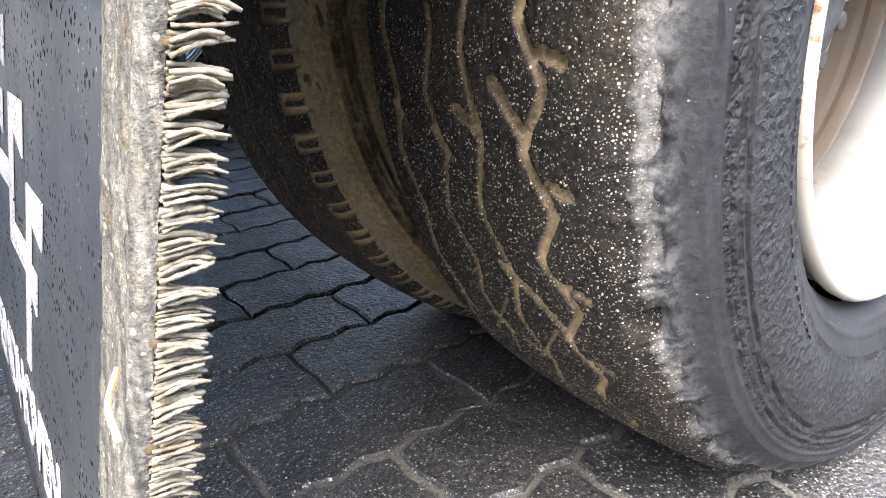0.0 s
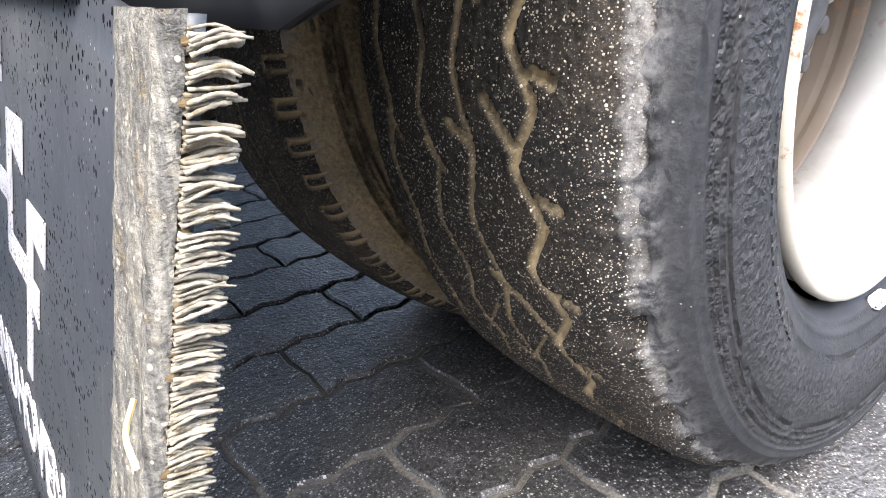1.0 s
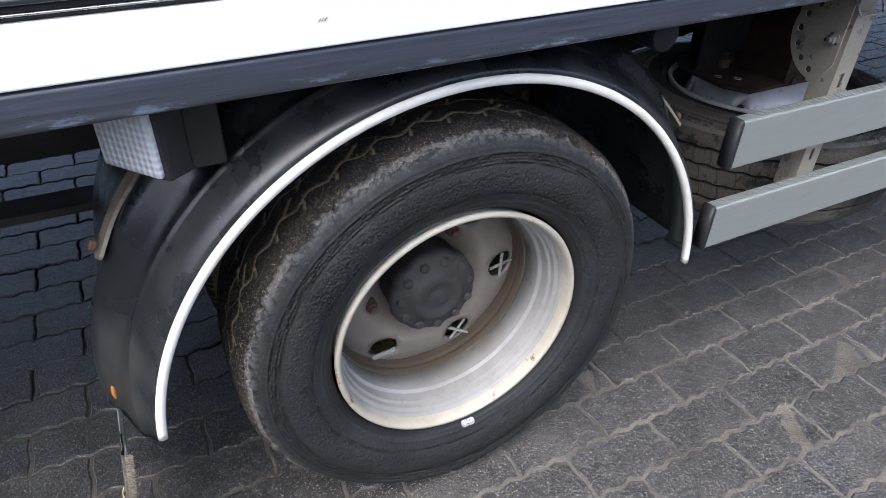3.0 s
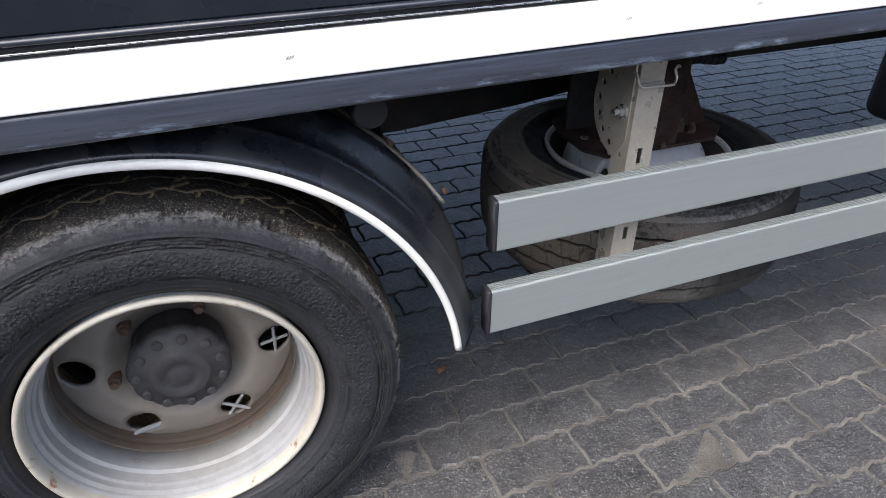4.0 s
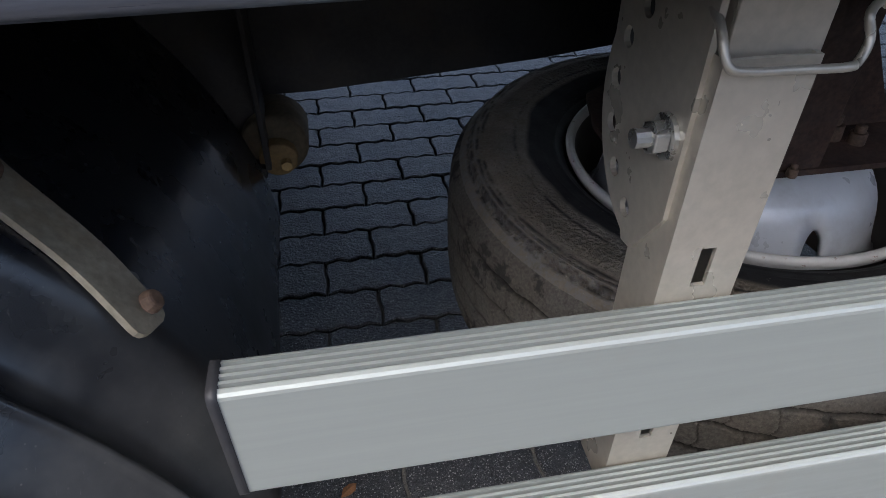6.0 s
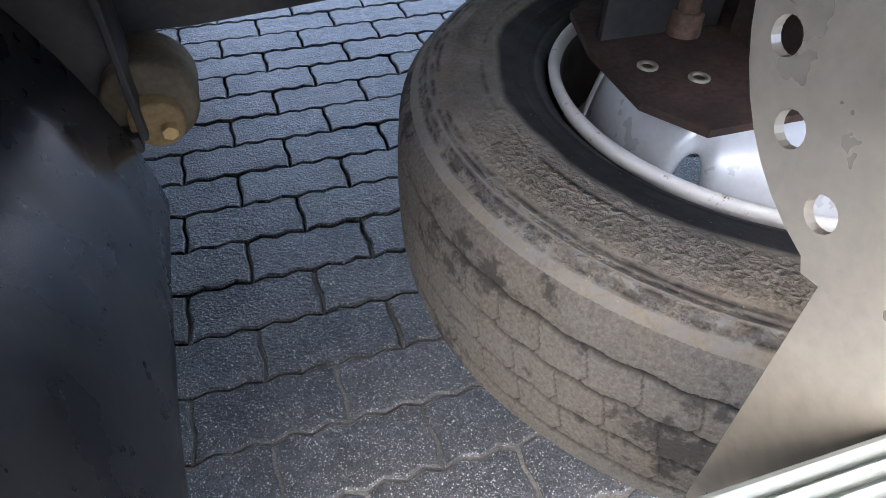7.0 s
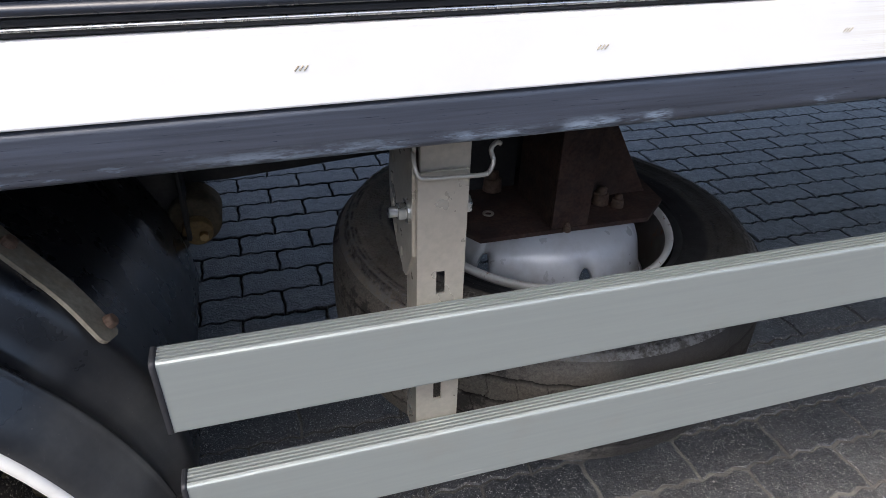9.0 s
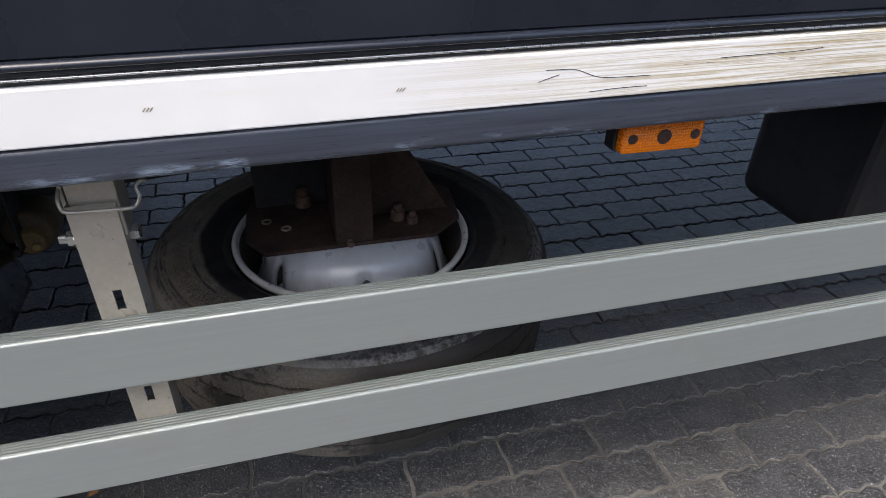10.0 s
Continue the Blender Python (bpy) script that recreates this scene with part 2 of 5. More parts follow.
def rim_material(name, paint, rust=0.5, rust_scale=16.0, metal=0.0, gloss=(0.34, 0.52)):
    m = Nodes(name)
    col = m.mix(1.0, paint, m.ramp(m.noise(7.0, 5), (0.25, 0.86), (0.75, 1.06)), "MULTIPLY")
    grime = m.ramp(m.noise(6.0, 6, 0.7), (0.46, 0.0), (0.70, 0.6))
    col = m.mix(grime, col, tuple(c * 0.55 for c in (paint[0], paint[1] * 0.94, paint[2] * 0.84)))
    spots = m.math("MULTIPLY", m.ramp(m.noise(rust_scale, 7, 0.75), (0.60, 0.0), (0.68, 1.0)), rust)
    col = m.mix(spots, col, (0.20, 0.095, 0.04))
    m.set("Base Color", col).set("Roughness", m.mix(spots, m.ramp(m.noise(25.0, 3), (0.3, gloss[0]), (0.7, gloss[1])), 0.9)).set("Metallic", metal)
    m.set("Normal", m.bump(m.noise(90.0, 4), 0.12, 0.001))
    return m.mat


def fender_material(name):
    """Weathered black plastic: hazy dust, mud specks and fine scratches."""
    m = Nodes(name)
    col = m.mix(1.0, (0.0135, 0.0150, 0.0180), m.ramp(m.noise(6.0, 5), (0.3, 0.75), (0.7, 1.3)), "MULTIPLY")
    haze = m.ramp(m.noise(3.6, 6, 0.7), (0.46, 0.0), (0.70, 0.42))
    col = m.mix(haze, col, (0.12, 0.12, 0.113))
    specks = m.math("MULTIPLY", m.ramp(m.voronoi(110.0), (0.04, 1.0), (0.10, 0.0)), m.ramp(m.noise(13.0, 3), (0.50, 0.0), (0.60, 0.6)))
    col = m.mix(specks, col, (0.14, 0.13, 0.11))
    scratch = m.ramp(m.noise(5.0, 7, 0.8, vector=m.scaled(90.0, 6.0, 9.0)), (0.63, 0.0), (0.68, 0.35))
    col = m.mix(scratch, col, (0.12, 0.12, 0.12))
    m.set("Base Color", col).set("Roughness", m.mix(haze, m.ramp(m.noise(14.0, 4), (0.3, 0.20), (0.7, 0.36)), 0.55)).set("Specular IOR Level", 0.6)
    m.set("Normal", m.bump(m.math("ADD", m.noise(90.0, 3), m.math("MULTIPLY", m.noise(14.0, 3), 1.5)), 0.12, 0.0015))
    return m.mat


def flap_material(name):
    """Mudflap rubber: grey haze, pale drip streaks downwards, black tar specks and light grit."""
    m = Nodes(name)
    col = m.mix(m.ramp(m.noise(5.0, 5, 0.6), (0.35, 0.0), (0.65, 1.0)), (0.033, 0.038, 0.046), (0.054, 0.059, 0.066))
    drip = m.ramp(m.noise(3.0, 6, 0.75, vector=m.scaled(30.0, 30.0, 3.0)), (0.56, 0.0), (0.68, 0.5))
    col = m.mix(drip, col, (0.17, 0.16, 0.14))
    col = m.mix(1.0, col, m.ramp(m.noise(190.0, 3, 0.7), (0.3, 0.75), (0.7, 1.25)), "MULTIPLY")
    col = m.mix(m.math("MULTIPLY", stuck_grit(m, 420.0, 0.30, 0.16), m.ramp(m.noise(26.0, 3), (0.45, 0.2), (0.6, 1.0))), col, (0.40, 0.38, 0.33))
    tar = m.math("MULTIPLY", stuck_grit(m, 360.0, 0.50, 0.5), m.ramp(m.noise(22.0, 4, 0.7), (0.42, 0.0), (0.54, 1.0)))
    col = m.mix(tar, col, (0.006, 0.006, 0.007))
    m.set("Base Color", col).set("Roughness", m.mix(tar, m.ramp(m.noise(12.0, 4), (0.3, 0.36), (0.7, 0.52)), 0.95)).set("Specular IOR Level", m.mix(tar, 0.5, 0.05))
    m.set("Normal", m.bump(m.noise(120.0, 4, 0.7), 0.2, 0.001))
    return m.mat


def strip_material(name):
    """Edge strip of the mudflap: grey rubber streaked downwards with dust, yellow mud and grit."""
    m = Nodes(name)
    streak = m.noise(1.0, 4, 0.65, vector=m.scaled(260.0, 260.0, 16.0))
    col = m.ramp(streak, (0.32, (0.060, 0.059, 0.054)), (0.48, (0.115, 0.113, 0.103)), (0.62, (0.20, 0.192, 0.165)))
    col = m.mix(m.ramp(m.noise(70.0, 5, 0.75), (0.55, 0.0), (0.68, 0.6)), col, (0.17, 0.125, 0.055))
    col = m.mix(1.0, col, m.ramp(m.noise(420.0, 4, 0.75), (0.3, 0.5), (0.7, 1.5)), "MULTIPLY")
    col = m.mix(stuck_grit(m, 420.0, 0.42, 0.3), col, (0.30, 0.28, 0.23))
    m.set("Base Color", col).set("Roughness", 0.85).set("Specular IOR Level", 0.3)
    m.set("Normal", m.bump(m.math("ADD", m.noise(300.0, 4, 0.7), streak), 0.8, 0.002))
    return m.mat


def print_material(name):
    """White print, thinly worn and spattered with dark specks."""
    m = Nodes(name)
    col = m.mix(1.0, (0.60, 0.61, 0.63), m.ramp(m.noise(25.0, 5, 0.7), (0.3, 0.75), (0.6, 1.0)), "MULTIPLY")
    tar = m.math("MULTIPLY", stuck_grit(m, 400.0, 0.50, 0.5), m.ramp(m.noise(22.0, 4, 0.7), (0.40, 0.0), (0.52, 1.0)))
    col = m.mix(tar, col, (0.02, 0.02, 0.02))
    m.set("Base Color", col).set("Roughness", 0.6)
    m.set("Normal", m.bump(m.noise(200.0, 3), 0.15, 0.001))
    return m.mat


def scuffed_rail_material(name):
    """Dark blue painted steel with pale scratches along its length, most near the lower edge."""
    m = Nodes(name)
    long = m.scaled(1.5, 60.0, 60.0)
    col = m.mix(1.0, (0.039, 0.046, 0.064), m.ramp(m.noise(5.0, 5, vector=long), (0.3, 0.7), (0.7, 1.4)), "MULTIPLY")
    z = m.axis("Z")
    chips = m.math("MULTIPLY", m.ramp(m.noise(26.0, 7, 0.75, vector=m.scaled(0.8, 4.0, 4.0)), (0.55, 0.0), (0.61, 1.0)), m.ramp(z, (0.005, 1.0), (0.014, 0.0)))
    col = m.mix(m.math("MULTIPLY", chips, 0.75), col, (0.24, 0.31, 0.40))
    scratch = m.ramp(m.noise(3.0, 8, 0.8, vector=m.scaled(2.0, 300.0, 300.0)), (0.62, 0.0), (0.68, 0.5))
    col = m.mix(scratch, col, (0.15, 0.17, 0.20))
    for at_x, half, most in ((0.86, 0.045, 0.5), (0.945, 0.030, 0.75), (1.012, 0.016, 1.0), (0.70, 0.10, 0.35)):
        near = m.ramp(m.math("ABSOLUTE", m.math("SUBTRACT", m.axis("X"), at_x)), (half * 0.4, 1.0), (half, 0.0))
        rub = m.math("MULTIPLY", m.ramp(m.noise(5.0, 7, 0.75, vector=m.scaled(9.0, 60.0, 60.0)), (0.44, 0.0), (0.56, most)), m.ramp(z, (0.006, 1.0), (0.015, 0.0)))
        col = m.mix(m.math("MULTIPLY", near, rub), col, (0.36, 0.45, 0.56))
    m.set("Base Color", col).set("Roughness", m.ramp(m.noise(20.0, 4, vector=long), (0.3, 0.26), (0.7, 0.42))).set("Specular IOR Level", 0.85)
    m.set("Normal", m.bump(m.noise(8.0, 5, vector=m.scaled(3.0, 120.0, 120.0)), 0.15, 0.001))
    return m.mat


def board_material(name):
    """White sheeting, scratched and yellowed along the front part."""
    m = Nodes(name)
    col = m.mix(1.0, (0.86, 0.86, 0.84), m.ramp(m.noise(6.0, 4), (0.3, 0.94), (0.7, 1.02)), "MULTIPLY")
    n = m.tree.nodes.new("ShaderNodeMapRange")
    n.inputs["From Min"].default_value, n.inputs["From Max"].default_value = 1.15, 1.55
    m.link(m.axis("X"), n.inputs["Value"])
    lines = m.ramp(m.noise(3.0, 8, 0.8, vector=m.scaled(1.2, 110.0, 110.0)), (0.46, 0.0), (0.57, 1.0))
    col = m.mix(m.math("MULTIPLY", m.math("MULTIPLY", lines, n.outputs[0]), 0.95), col, (0.44, 0.36, 0.19))
    smear = m.ramp(m.noise(5.0, 5, vector=m.scaled(1.0, 8.0, 8.0)), (0.55, 0.0), (0.75, 0.35))
    col = m.mix(smear, col, (0.80, 0.76, 0.62))
    marks = m.ramp(m.noise(2.2, 3, 0.5, vector=m.scaled(1.6, 55.0, 55.0), distortion=0.6), (0.660, 0.0), (0.668, 1.0), (0.676, 0.0))
    col = m.mix(m.math("MULTIPLY", marks, n.outputs[0]), col, (0.10, 0.09, 0.07))
    m.set("Base Color", col).set("Roughness", 0.4)
    return m.mat


def brushed_material(name, colour, rough, metal):
    """Extruded aluminium with faint lines along its length and a few scuffs."""
    m = Nodes(name)
    col = m.mix(1.0, colour, m.ramp(m.noise(4.0, 6, 0.6, vector=m.scaled(1.0, 45.0, 45.0)), (0.3, 0.97), (0.7, 1.03)), "MULTIPLY")
    scuff = m.ramp(m.noise(5.0, 3, 0.6, vector=m.scaled(1.0, 30.0, 12.0)), (0.70, 0.0), (0.76, 0.3))
    col = m.mix(scuff, col, (0.62, 0.62, 0.58))
    grime = m.ramp(m.noise(7.0, 6, 0.7), (0.55, 0.0), (0.8, 0.4))
    col = m.mix(grime, col, (0.30, 0.28, 0.23))
    m.set("Base Color", col).set("Metallic", metal)
    m.set("Roughness", m.ramp(m.noise(14.0, 4, vector=m.scaled(1.0, 6.0, 6.0)), (0.3, rough - 0.06), (0.7, rough + 0.08)))
    m.set("Normal", m.bump(m.noise(9.0, 4, vector=m.scaled(1.0, 200.0, 200.0)), 0.06, 0.0006))
    return m.mat


M = {
    "paver": paver_material("paver_concrete"),
    "paver_far": paver_material("paver_concrete_joined", island=True),
    "sand": sand_material("joint_sand", (0.150, 0.140, 0.121), (0.066, 0.061, 0.053)),
    "soil": sand_material("joint_soil", (0.045, 0.042, 0.038), (0.02, 0.019, 0.018)),
    "tread": tread_material("tread_rubber", (0.0165, 0.0158, 0.0148), (0.56, 0.44, 0.26), 1.0, 0.12, False, 0.8),
    "tread_inner": tread_material("tread_rubber_dusty", (0.022, 0.0205, 0.019), (0.56, 0.43, 0.25), 0.85, 0.25),
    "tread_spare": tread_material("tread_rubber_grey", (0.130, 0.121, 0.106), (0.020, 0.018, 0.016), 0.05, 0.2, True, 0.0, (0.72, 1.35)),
    "side": sidewall_material("sidewall_rubber", (0.016, 0.0175, 0.0200), (0.034, 0.0355, 0.0380), 0.7),
    "side_inner": sidewall_material("sidewall_rubber_muddy", (0.15, 0.12, 0.07), (0.30, 0.235, 0.135), 0.9, (0.28, 0.21, 0.115), 0.8),
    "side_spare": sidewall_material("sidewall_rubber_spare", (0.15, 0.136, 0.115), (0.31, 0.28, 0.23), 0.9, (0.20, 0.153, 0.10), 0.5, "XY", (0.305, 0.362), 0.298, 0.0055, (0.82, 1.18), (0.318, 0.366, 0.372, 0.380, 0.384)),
    "bead": plain("bead_rubber", (0.012, 0.012, 0.013), 0.55, vary=0.3),
    "rim": rim_material("rim_white_paint", (0.335, 0.34, 0.337), 0.5),
    "flange": rim_material("rim_flange_cream", (0.50, 0.475, 0.40), 1.0, 26.0),
    "disc": rim_material("disc_paint_dirty", (0.27, 0.243, 0.21), 0.9, 11.0),
    "ridge": rim_material("ridge_paint_stained", (0.092, 0.074, 0.057), 0.95, 9.0),
    "silver": rim_material("rim_silver_paint", (0.62, 0.645, 0.675), 0.06, 16.0, 0.15, (0.26, 0.36)),
    "well": rim_material("rim_well_dark", (0.060, 0.052, 0.044), 0.6),
    "lip_rust": rim_material("rim_lip_chipped", (0.64, 0.63, 0.60), 1.0, 60.0),
    "hub": plain("hub_plastic_grey", (0.040, 0.040, 0.042), 0.6, vary=0.3, scale=18, dirt=(0.12, 0.11, 0.095), amount=0.6),
    "rust": plain("rusty_steel", (0.045, 0.024, 0.016), 0.85, 0.0, 0.6, 14, 160, 0.5, (0.03, 0.022, 0.018), 0.8, 9),
    "nut_rust": plain("rusty_nut", (0.115, 0.072, 0.048), 0.8, 0.1, 0.5, 30, 200, 0.4),
    "fender": fender_material("fender_plastic"),
    "trim": plain("white_trim", (0.80, 0.79, 0.74), 0.45, 0.0, 0.06, 12, 80, 0.03, (0.40, 0.36, 0.28), 0.3, 20),
    "rail": scuffed_rail_material("bed_rail_paint"),
    "board": board_material("white_board"),
    "panel": plain("body_panel_dark", (0.014, 0.017, 0.024), 0.28, 0.0, 0.12, 3, 40, 0.02),
    "mould": plain("moulding_dark", (0.02, 0.024, 0.034), 0.22, 0.0, 0.15, 6, 60, 0.02),
    "alu": brushed_material("anodised_aluminium", (0.312, 0.342, 0.326), 0.42, 0.35),
    "cap": plain("black_plastic", (0.022, 0.023, 0.027), 0.5),
    "zinc": plain("zinc_plated_steel", (0.49, 0.455, 0.385), 0.34, 0.5, 0.12, 9, 150, 0.06, (0.40, 0.34, 0.24), 0.18, 7),
    "zinc_bright": plain("zinc_bolt", (0.60, 0.60, 0.57), 0.3, 0.9, 0.15, 40, 200, 0.1),
    "strap": plain("galvanised_strap", (0.30, 0.265, 0.20), 0.6, 0.25, 0.3, 14, 150, 0.15, (0.24, 0.17, 0.09), 0.7, 12),
    "chassis": plain("chassis_paint", (0.022, 0.021, 0.020), 0.6, 0.0, 0.4, 7, 120, 0.25, (0.07, 0.055, 0.04), 0.6, 6),
    "under": plain("underside_dark", (0.018, 0.016, 0.015), 0.85, 0.0, 0.4, 5, 80, 0.2),
    "bush": plain("bush_rubber_muddy", (0.085, 0.064, 0.036), 0.8, 0.0, 0.4, 20, 150, 0.3),
    "brass": plain("sleeve_muddy", (0.19, 0.125, 0.05), 0.7, 0.1, 0.3, 40, 200, 0.2),
    "flap": flap_material("mudflap_rubber"),
    "flap_edge": strip_material("mudflap_edge_dusty"),
    "bristle": plain("bristle_dusty", (0.20, 0.182, 0.142), 0.8, 0.0, 0.5, 160, 500, 0.6, (0.095, 0.068, 0.030), 0.95, 200),
    "bristle_root": plain("bristle_root_muddy", (0.11, 0.078, 0.036), 0.9, 0.0, 0.6, 160, 300, 0.8, (0.05, 0.04, 0.03), 0.7, 60),
    "print": print_material("white_print"),
    "black": plain("black_lamp_housing", (0.02, 0.02, 0.022), 0.5),
    "wall": plain("sky_block_grey", (0.20, 0.198, 0.19), 0.9),
    "straw_nut": plain("brass_nut", (0.42, 0.30, 0.13), 0.45, 0.5, 0.2, 40, 200, 0.1),
    "dry_leaf": plain("dry_leaf", (0.26, 0.12, 0.045), 0.8, 0.0, 0.4, 60, 300, 0.4),
    "straw": plain("straw", (0.60, 0.45, 0.18), 0.7, 0.0, 0.2, 60, 300, 0.1),
}


def lens_material(name, colour, rough=0.12, prism=260.0):
    m = Nodes(name)
    m.set("Base Color", colour).set("Roughness", rough).set("Transmission Weight", 0.15).set("IOR", 1.49)
    cells = m.math("ADD", m.math("SINE", m.math("MULTIPLY", m.axis("X"), prism * 6)), m.math("SINE", m.math("MULTIPLY", m.axis("Z"), prism * 6)))
    m.set("Normal", m.bump(cells, 0.5, 0.001))
    return m.mat


M["amber"] = lens_material("amber_lens", (1.0, 0.24, 0.002, 1), 0.16)
M["clear"] = lens_material("clear_lens", (0.80, 0.84, 0.88, 1), 0.08, 120.0)
M["orange"] = plain("orange_reflector", (0.45, 0.19, 0.05), 0.35, 0.0, 0.15, 40, 200, 0.1)


# ---- mesh tools ----
def mesh_of(name, verts, faces, materials=(), smoothed=True):
    me = bpy.data.meshes.new(name)
    me.from_pydata([tuple(v) for v in verts], [], faces)
    me.update()
    for m in materials:
        me.materials.append(m)
    if smoothed:
        smooth(me)
    return me


def part(name, bm, material, parent, label="", smoothed=False):
    """Links a bmesh, or a ready mesh, as one mesh object under a thing or part."""
    if isinstance(bm, bmesh.types.BMesh):
        me = bpy.data.meshes.new(name)
        bm.to_mesh(me)
        bm.free()
        me.materials.append(material)
        if smoothed:
            smooth(me)
    else:
        me = bm
        if material and not me.materials:
            me.materials.append(material)
    ob = new(name, me)
    ob.parent = parent
    if label:
        tagged(ob, label)
    return ob


def thing(name, label, category, place=(0, 0, 0), group="", kind=""):
    ob = new(name)
    ob.location = place
    ob.empty_display_size = 0.1
    return tagged(ob, label, category, group, kind)


def cuboid(x0, x1, y0, y1, z0, z1, bevel=0.0, segments=2, bm=None):
    bm = bm or bmesh.new()
    made = bmesh.ops.create_cube(bm, size=1.0, matrix=Matrix.LocRotScale(((x0 + x1) / 2, (y0 + y1) / 2, (z0 + z1) / 2), None, (x1 - x0, y1 - y0, z1 - z0)))
    if bevel:
        edges = list({e for v in made["verts"] for e in v.link_edges})
        bmesh.ops.bevel(bm, geom=edges, offset=bevel, segments=segments, affect="EDGES", profile=0.5)
    return bm


def rod(a, b, radius, sides=16, bm=None, radius2=None, bevel=0.0):
    """A cylinder or cone from a to b."""
    bm = bm or bmesh.new()
    a, b = Vector(a), Vector(b)
    turn = (b - a).to_track_quat("Z", "Y").to_matrix().to_4x4()
    made = bmesh.ops.create_cone(bm, cap_ends=True, segments=sides, radius1=radius, radius2=radius if radius2 is None else radius2, depth=(b - a).length, matrix=Matrix.Translation((a + b) / 2) @ turn)
    if bevel:
        edges = [e for e in {e for v in made["verts"] for e in v.link_edges} if len(e.link_faces) == 2 and e.calc_face_angle(0) > 0.7]
        bmesh.ops.bevel(bm, geom=edges, offset=bevel, segments=2, affect="EDGES", profile=0.5)
    return bm


def revolve(profile, segments, axis="Y", closed=False, start=0.0, stop=2 * math.pi, name="revolved", wobble=None):
    """Turns a profile of (radius, along) pairs about the Y or Z axis."""
    full = abs(stop - start - 2 * math.pi) < 1e-6
    n = segments if full else segments + 1
    verts, faces = [], []
    for i in range(n):
        a = start + (stop - start) * i / segments
        c, s = math.cos(a), math.sin(a)
        for r, y in profile:
            if wobble:
                r = r + wobble(a, r, y)
            verts.append((r * c, y, r * s) if axis == "Y" else (r * c, r * s, y))
    k = len(profile)
    for i in range(segments):
        j = (i + 1) % n
        for p in range(k if closed else k - 1):
            q = (p + 1) % k
            quad = (i * k + p, i * k + q, j * k + q, j * k + p)
            faces.append(quad if axis == "Y" else quad[::-1])
    if closed and not full:
        faces.append(tuple(range(k)))
        faces.append(tuple((n - 1) * k + p for p in range(k))[::-1])
    return verts, faces


def extruded(outline, x0, x1, name="extruded", steps=1, bend=None):
    """A closed outline of (y, z) pairs drawn along X."""
    verts, faces = [], []
    k = len(outline)
    for i in range(steps + 1):
        x = x0 + (x1 - x0) * i / steps
        for y, z in outline:
            verts.append((x, y, z + (bend(x, y, z) if bend else 0)))
    for i in range(steps):
        for p in range(k):
            q = (p + 1) % k
            faces.append((i * k + p, (i + 1) * k + p, (i + 1) * k + q, i * k + q))
    faces.append(tuple(range(k)))
    faces.append(tuple(steps * k + p for p in range(k))[::-1])
    return verts, faces


def swept(path, sides=8, radius=0.004, flat=None, up=(0, 0, 1), bm=None):
    """A tube, or with flat=(width, thickness) a strap, along a path of points."""
    bm = bm or bmesh.new()
    pts = [Vector(p) for p in path]
    rings = []
    for i, p in enumerate(pts):
        way = (pts[min(i + 1, len(pts) - 1)] - pts[max(i - 1, 0)]).normalized()
        side = way.cross(Vector(up))
        side = side.normalized() if side.length > 1e-4 else Vector((1, 0, 0))
        top = side.cross(way).normalized()
        r = radius[i] if isinstance(radius, (list, tuple)) else radius
        if flat:
            w, t = flat[0] / 2, flat[1] / 2
            corners = [(-w, -t), (w, -t), (w, t), (-w, t)]
        else:
            corners = [(r * math.cos(2 * math.pi * k / sides), r * math.sin(2 * math.pi * k / sides)) for k in range(sides)]
        rings.append([bm.verts.new(p + side * a + top * b) for a, b in corners])
    for a, b in zip(rings, rings[1:]):
        for k in range(len(a)):
            bm.faces.new((a[k], a[(k + 1) % len(a)], b[(k + 1) % len(a)], b[k]))
    bm.faces.new(rings[0][::-1])
    bm.faces.new(rings[-1])
    return bm


def curve_points(points, n=8):
    """Catmull-Rom through the points."""
    pts = [Vector(p) for p in points]
    pts = [pts[0] * 2 - pts[1], *pts, pts[-1] * 2 - pts[-2]]
    out = []
    for a, b, c, d in zip(pts, pts[1:], pts[2:], pts[3:]):
        for k in range(n):
            t = k / n
            out.append(0.5 * ((2 * b) + (c - a) * t + (2 * a - 5 * b + 4 * c - d) * t * t + (3 * b - a - 3 * c + d) * t ** 3))
    return [*out, pts[-2]]


def rounded_outline(y0, y1, z0, z1, r, n=3):
    out = []
    for cy, cz, a0 in ((y1 - r, z0 + r, -90), (y1 - r, z1 - r, 0), (y0 + r, z1 - r, 90), (y0 + r, z0 + r, 180)):
        for i in range(n + 1):
            a = radians(a0 + 90 * i / n)
            out.append((cy + r * math.cos(a), cz + r * math.sin(a)))
    return out


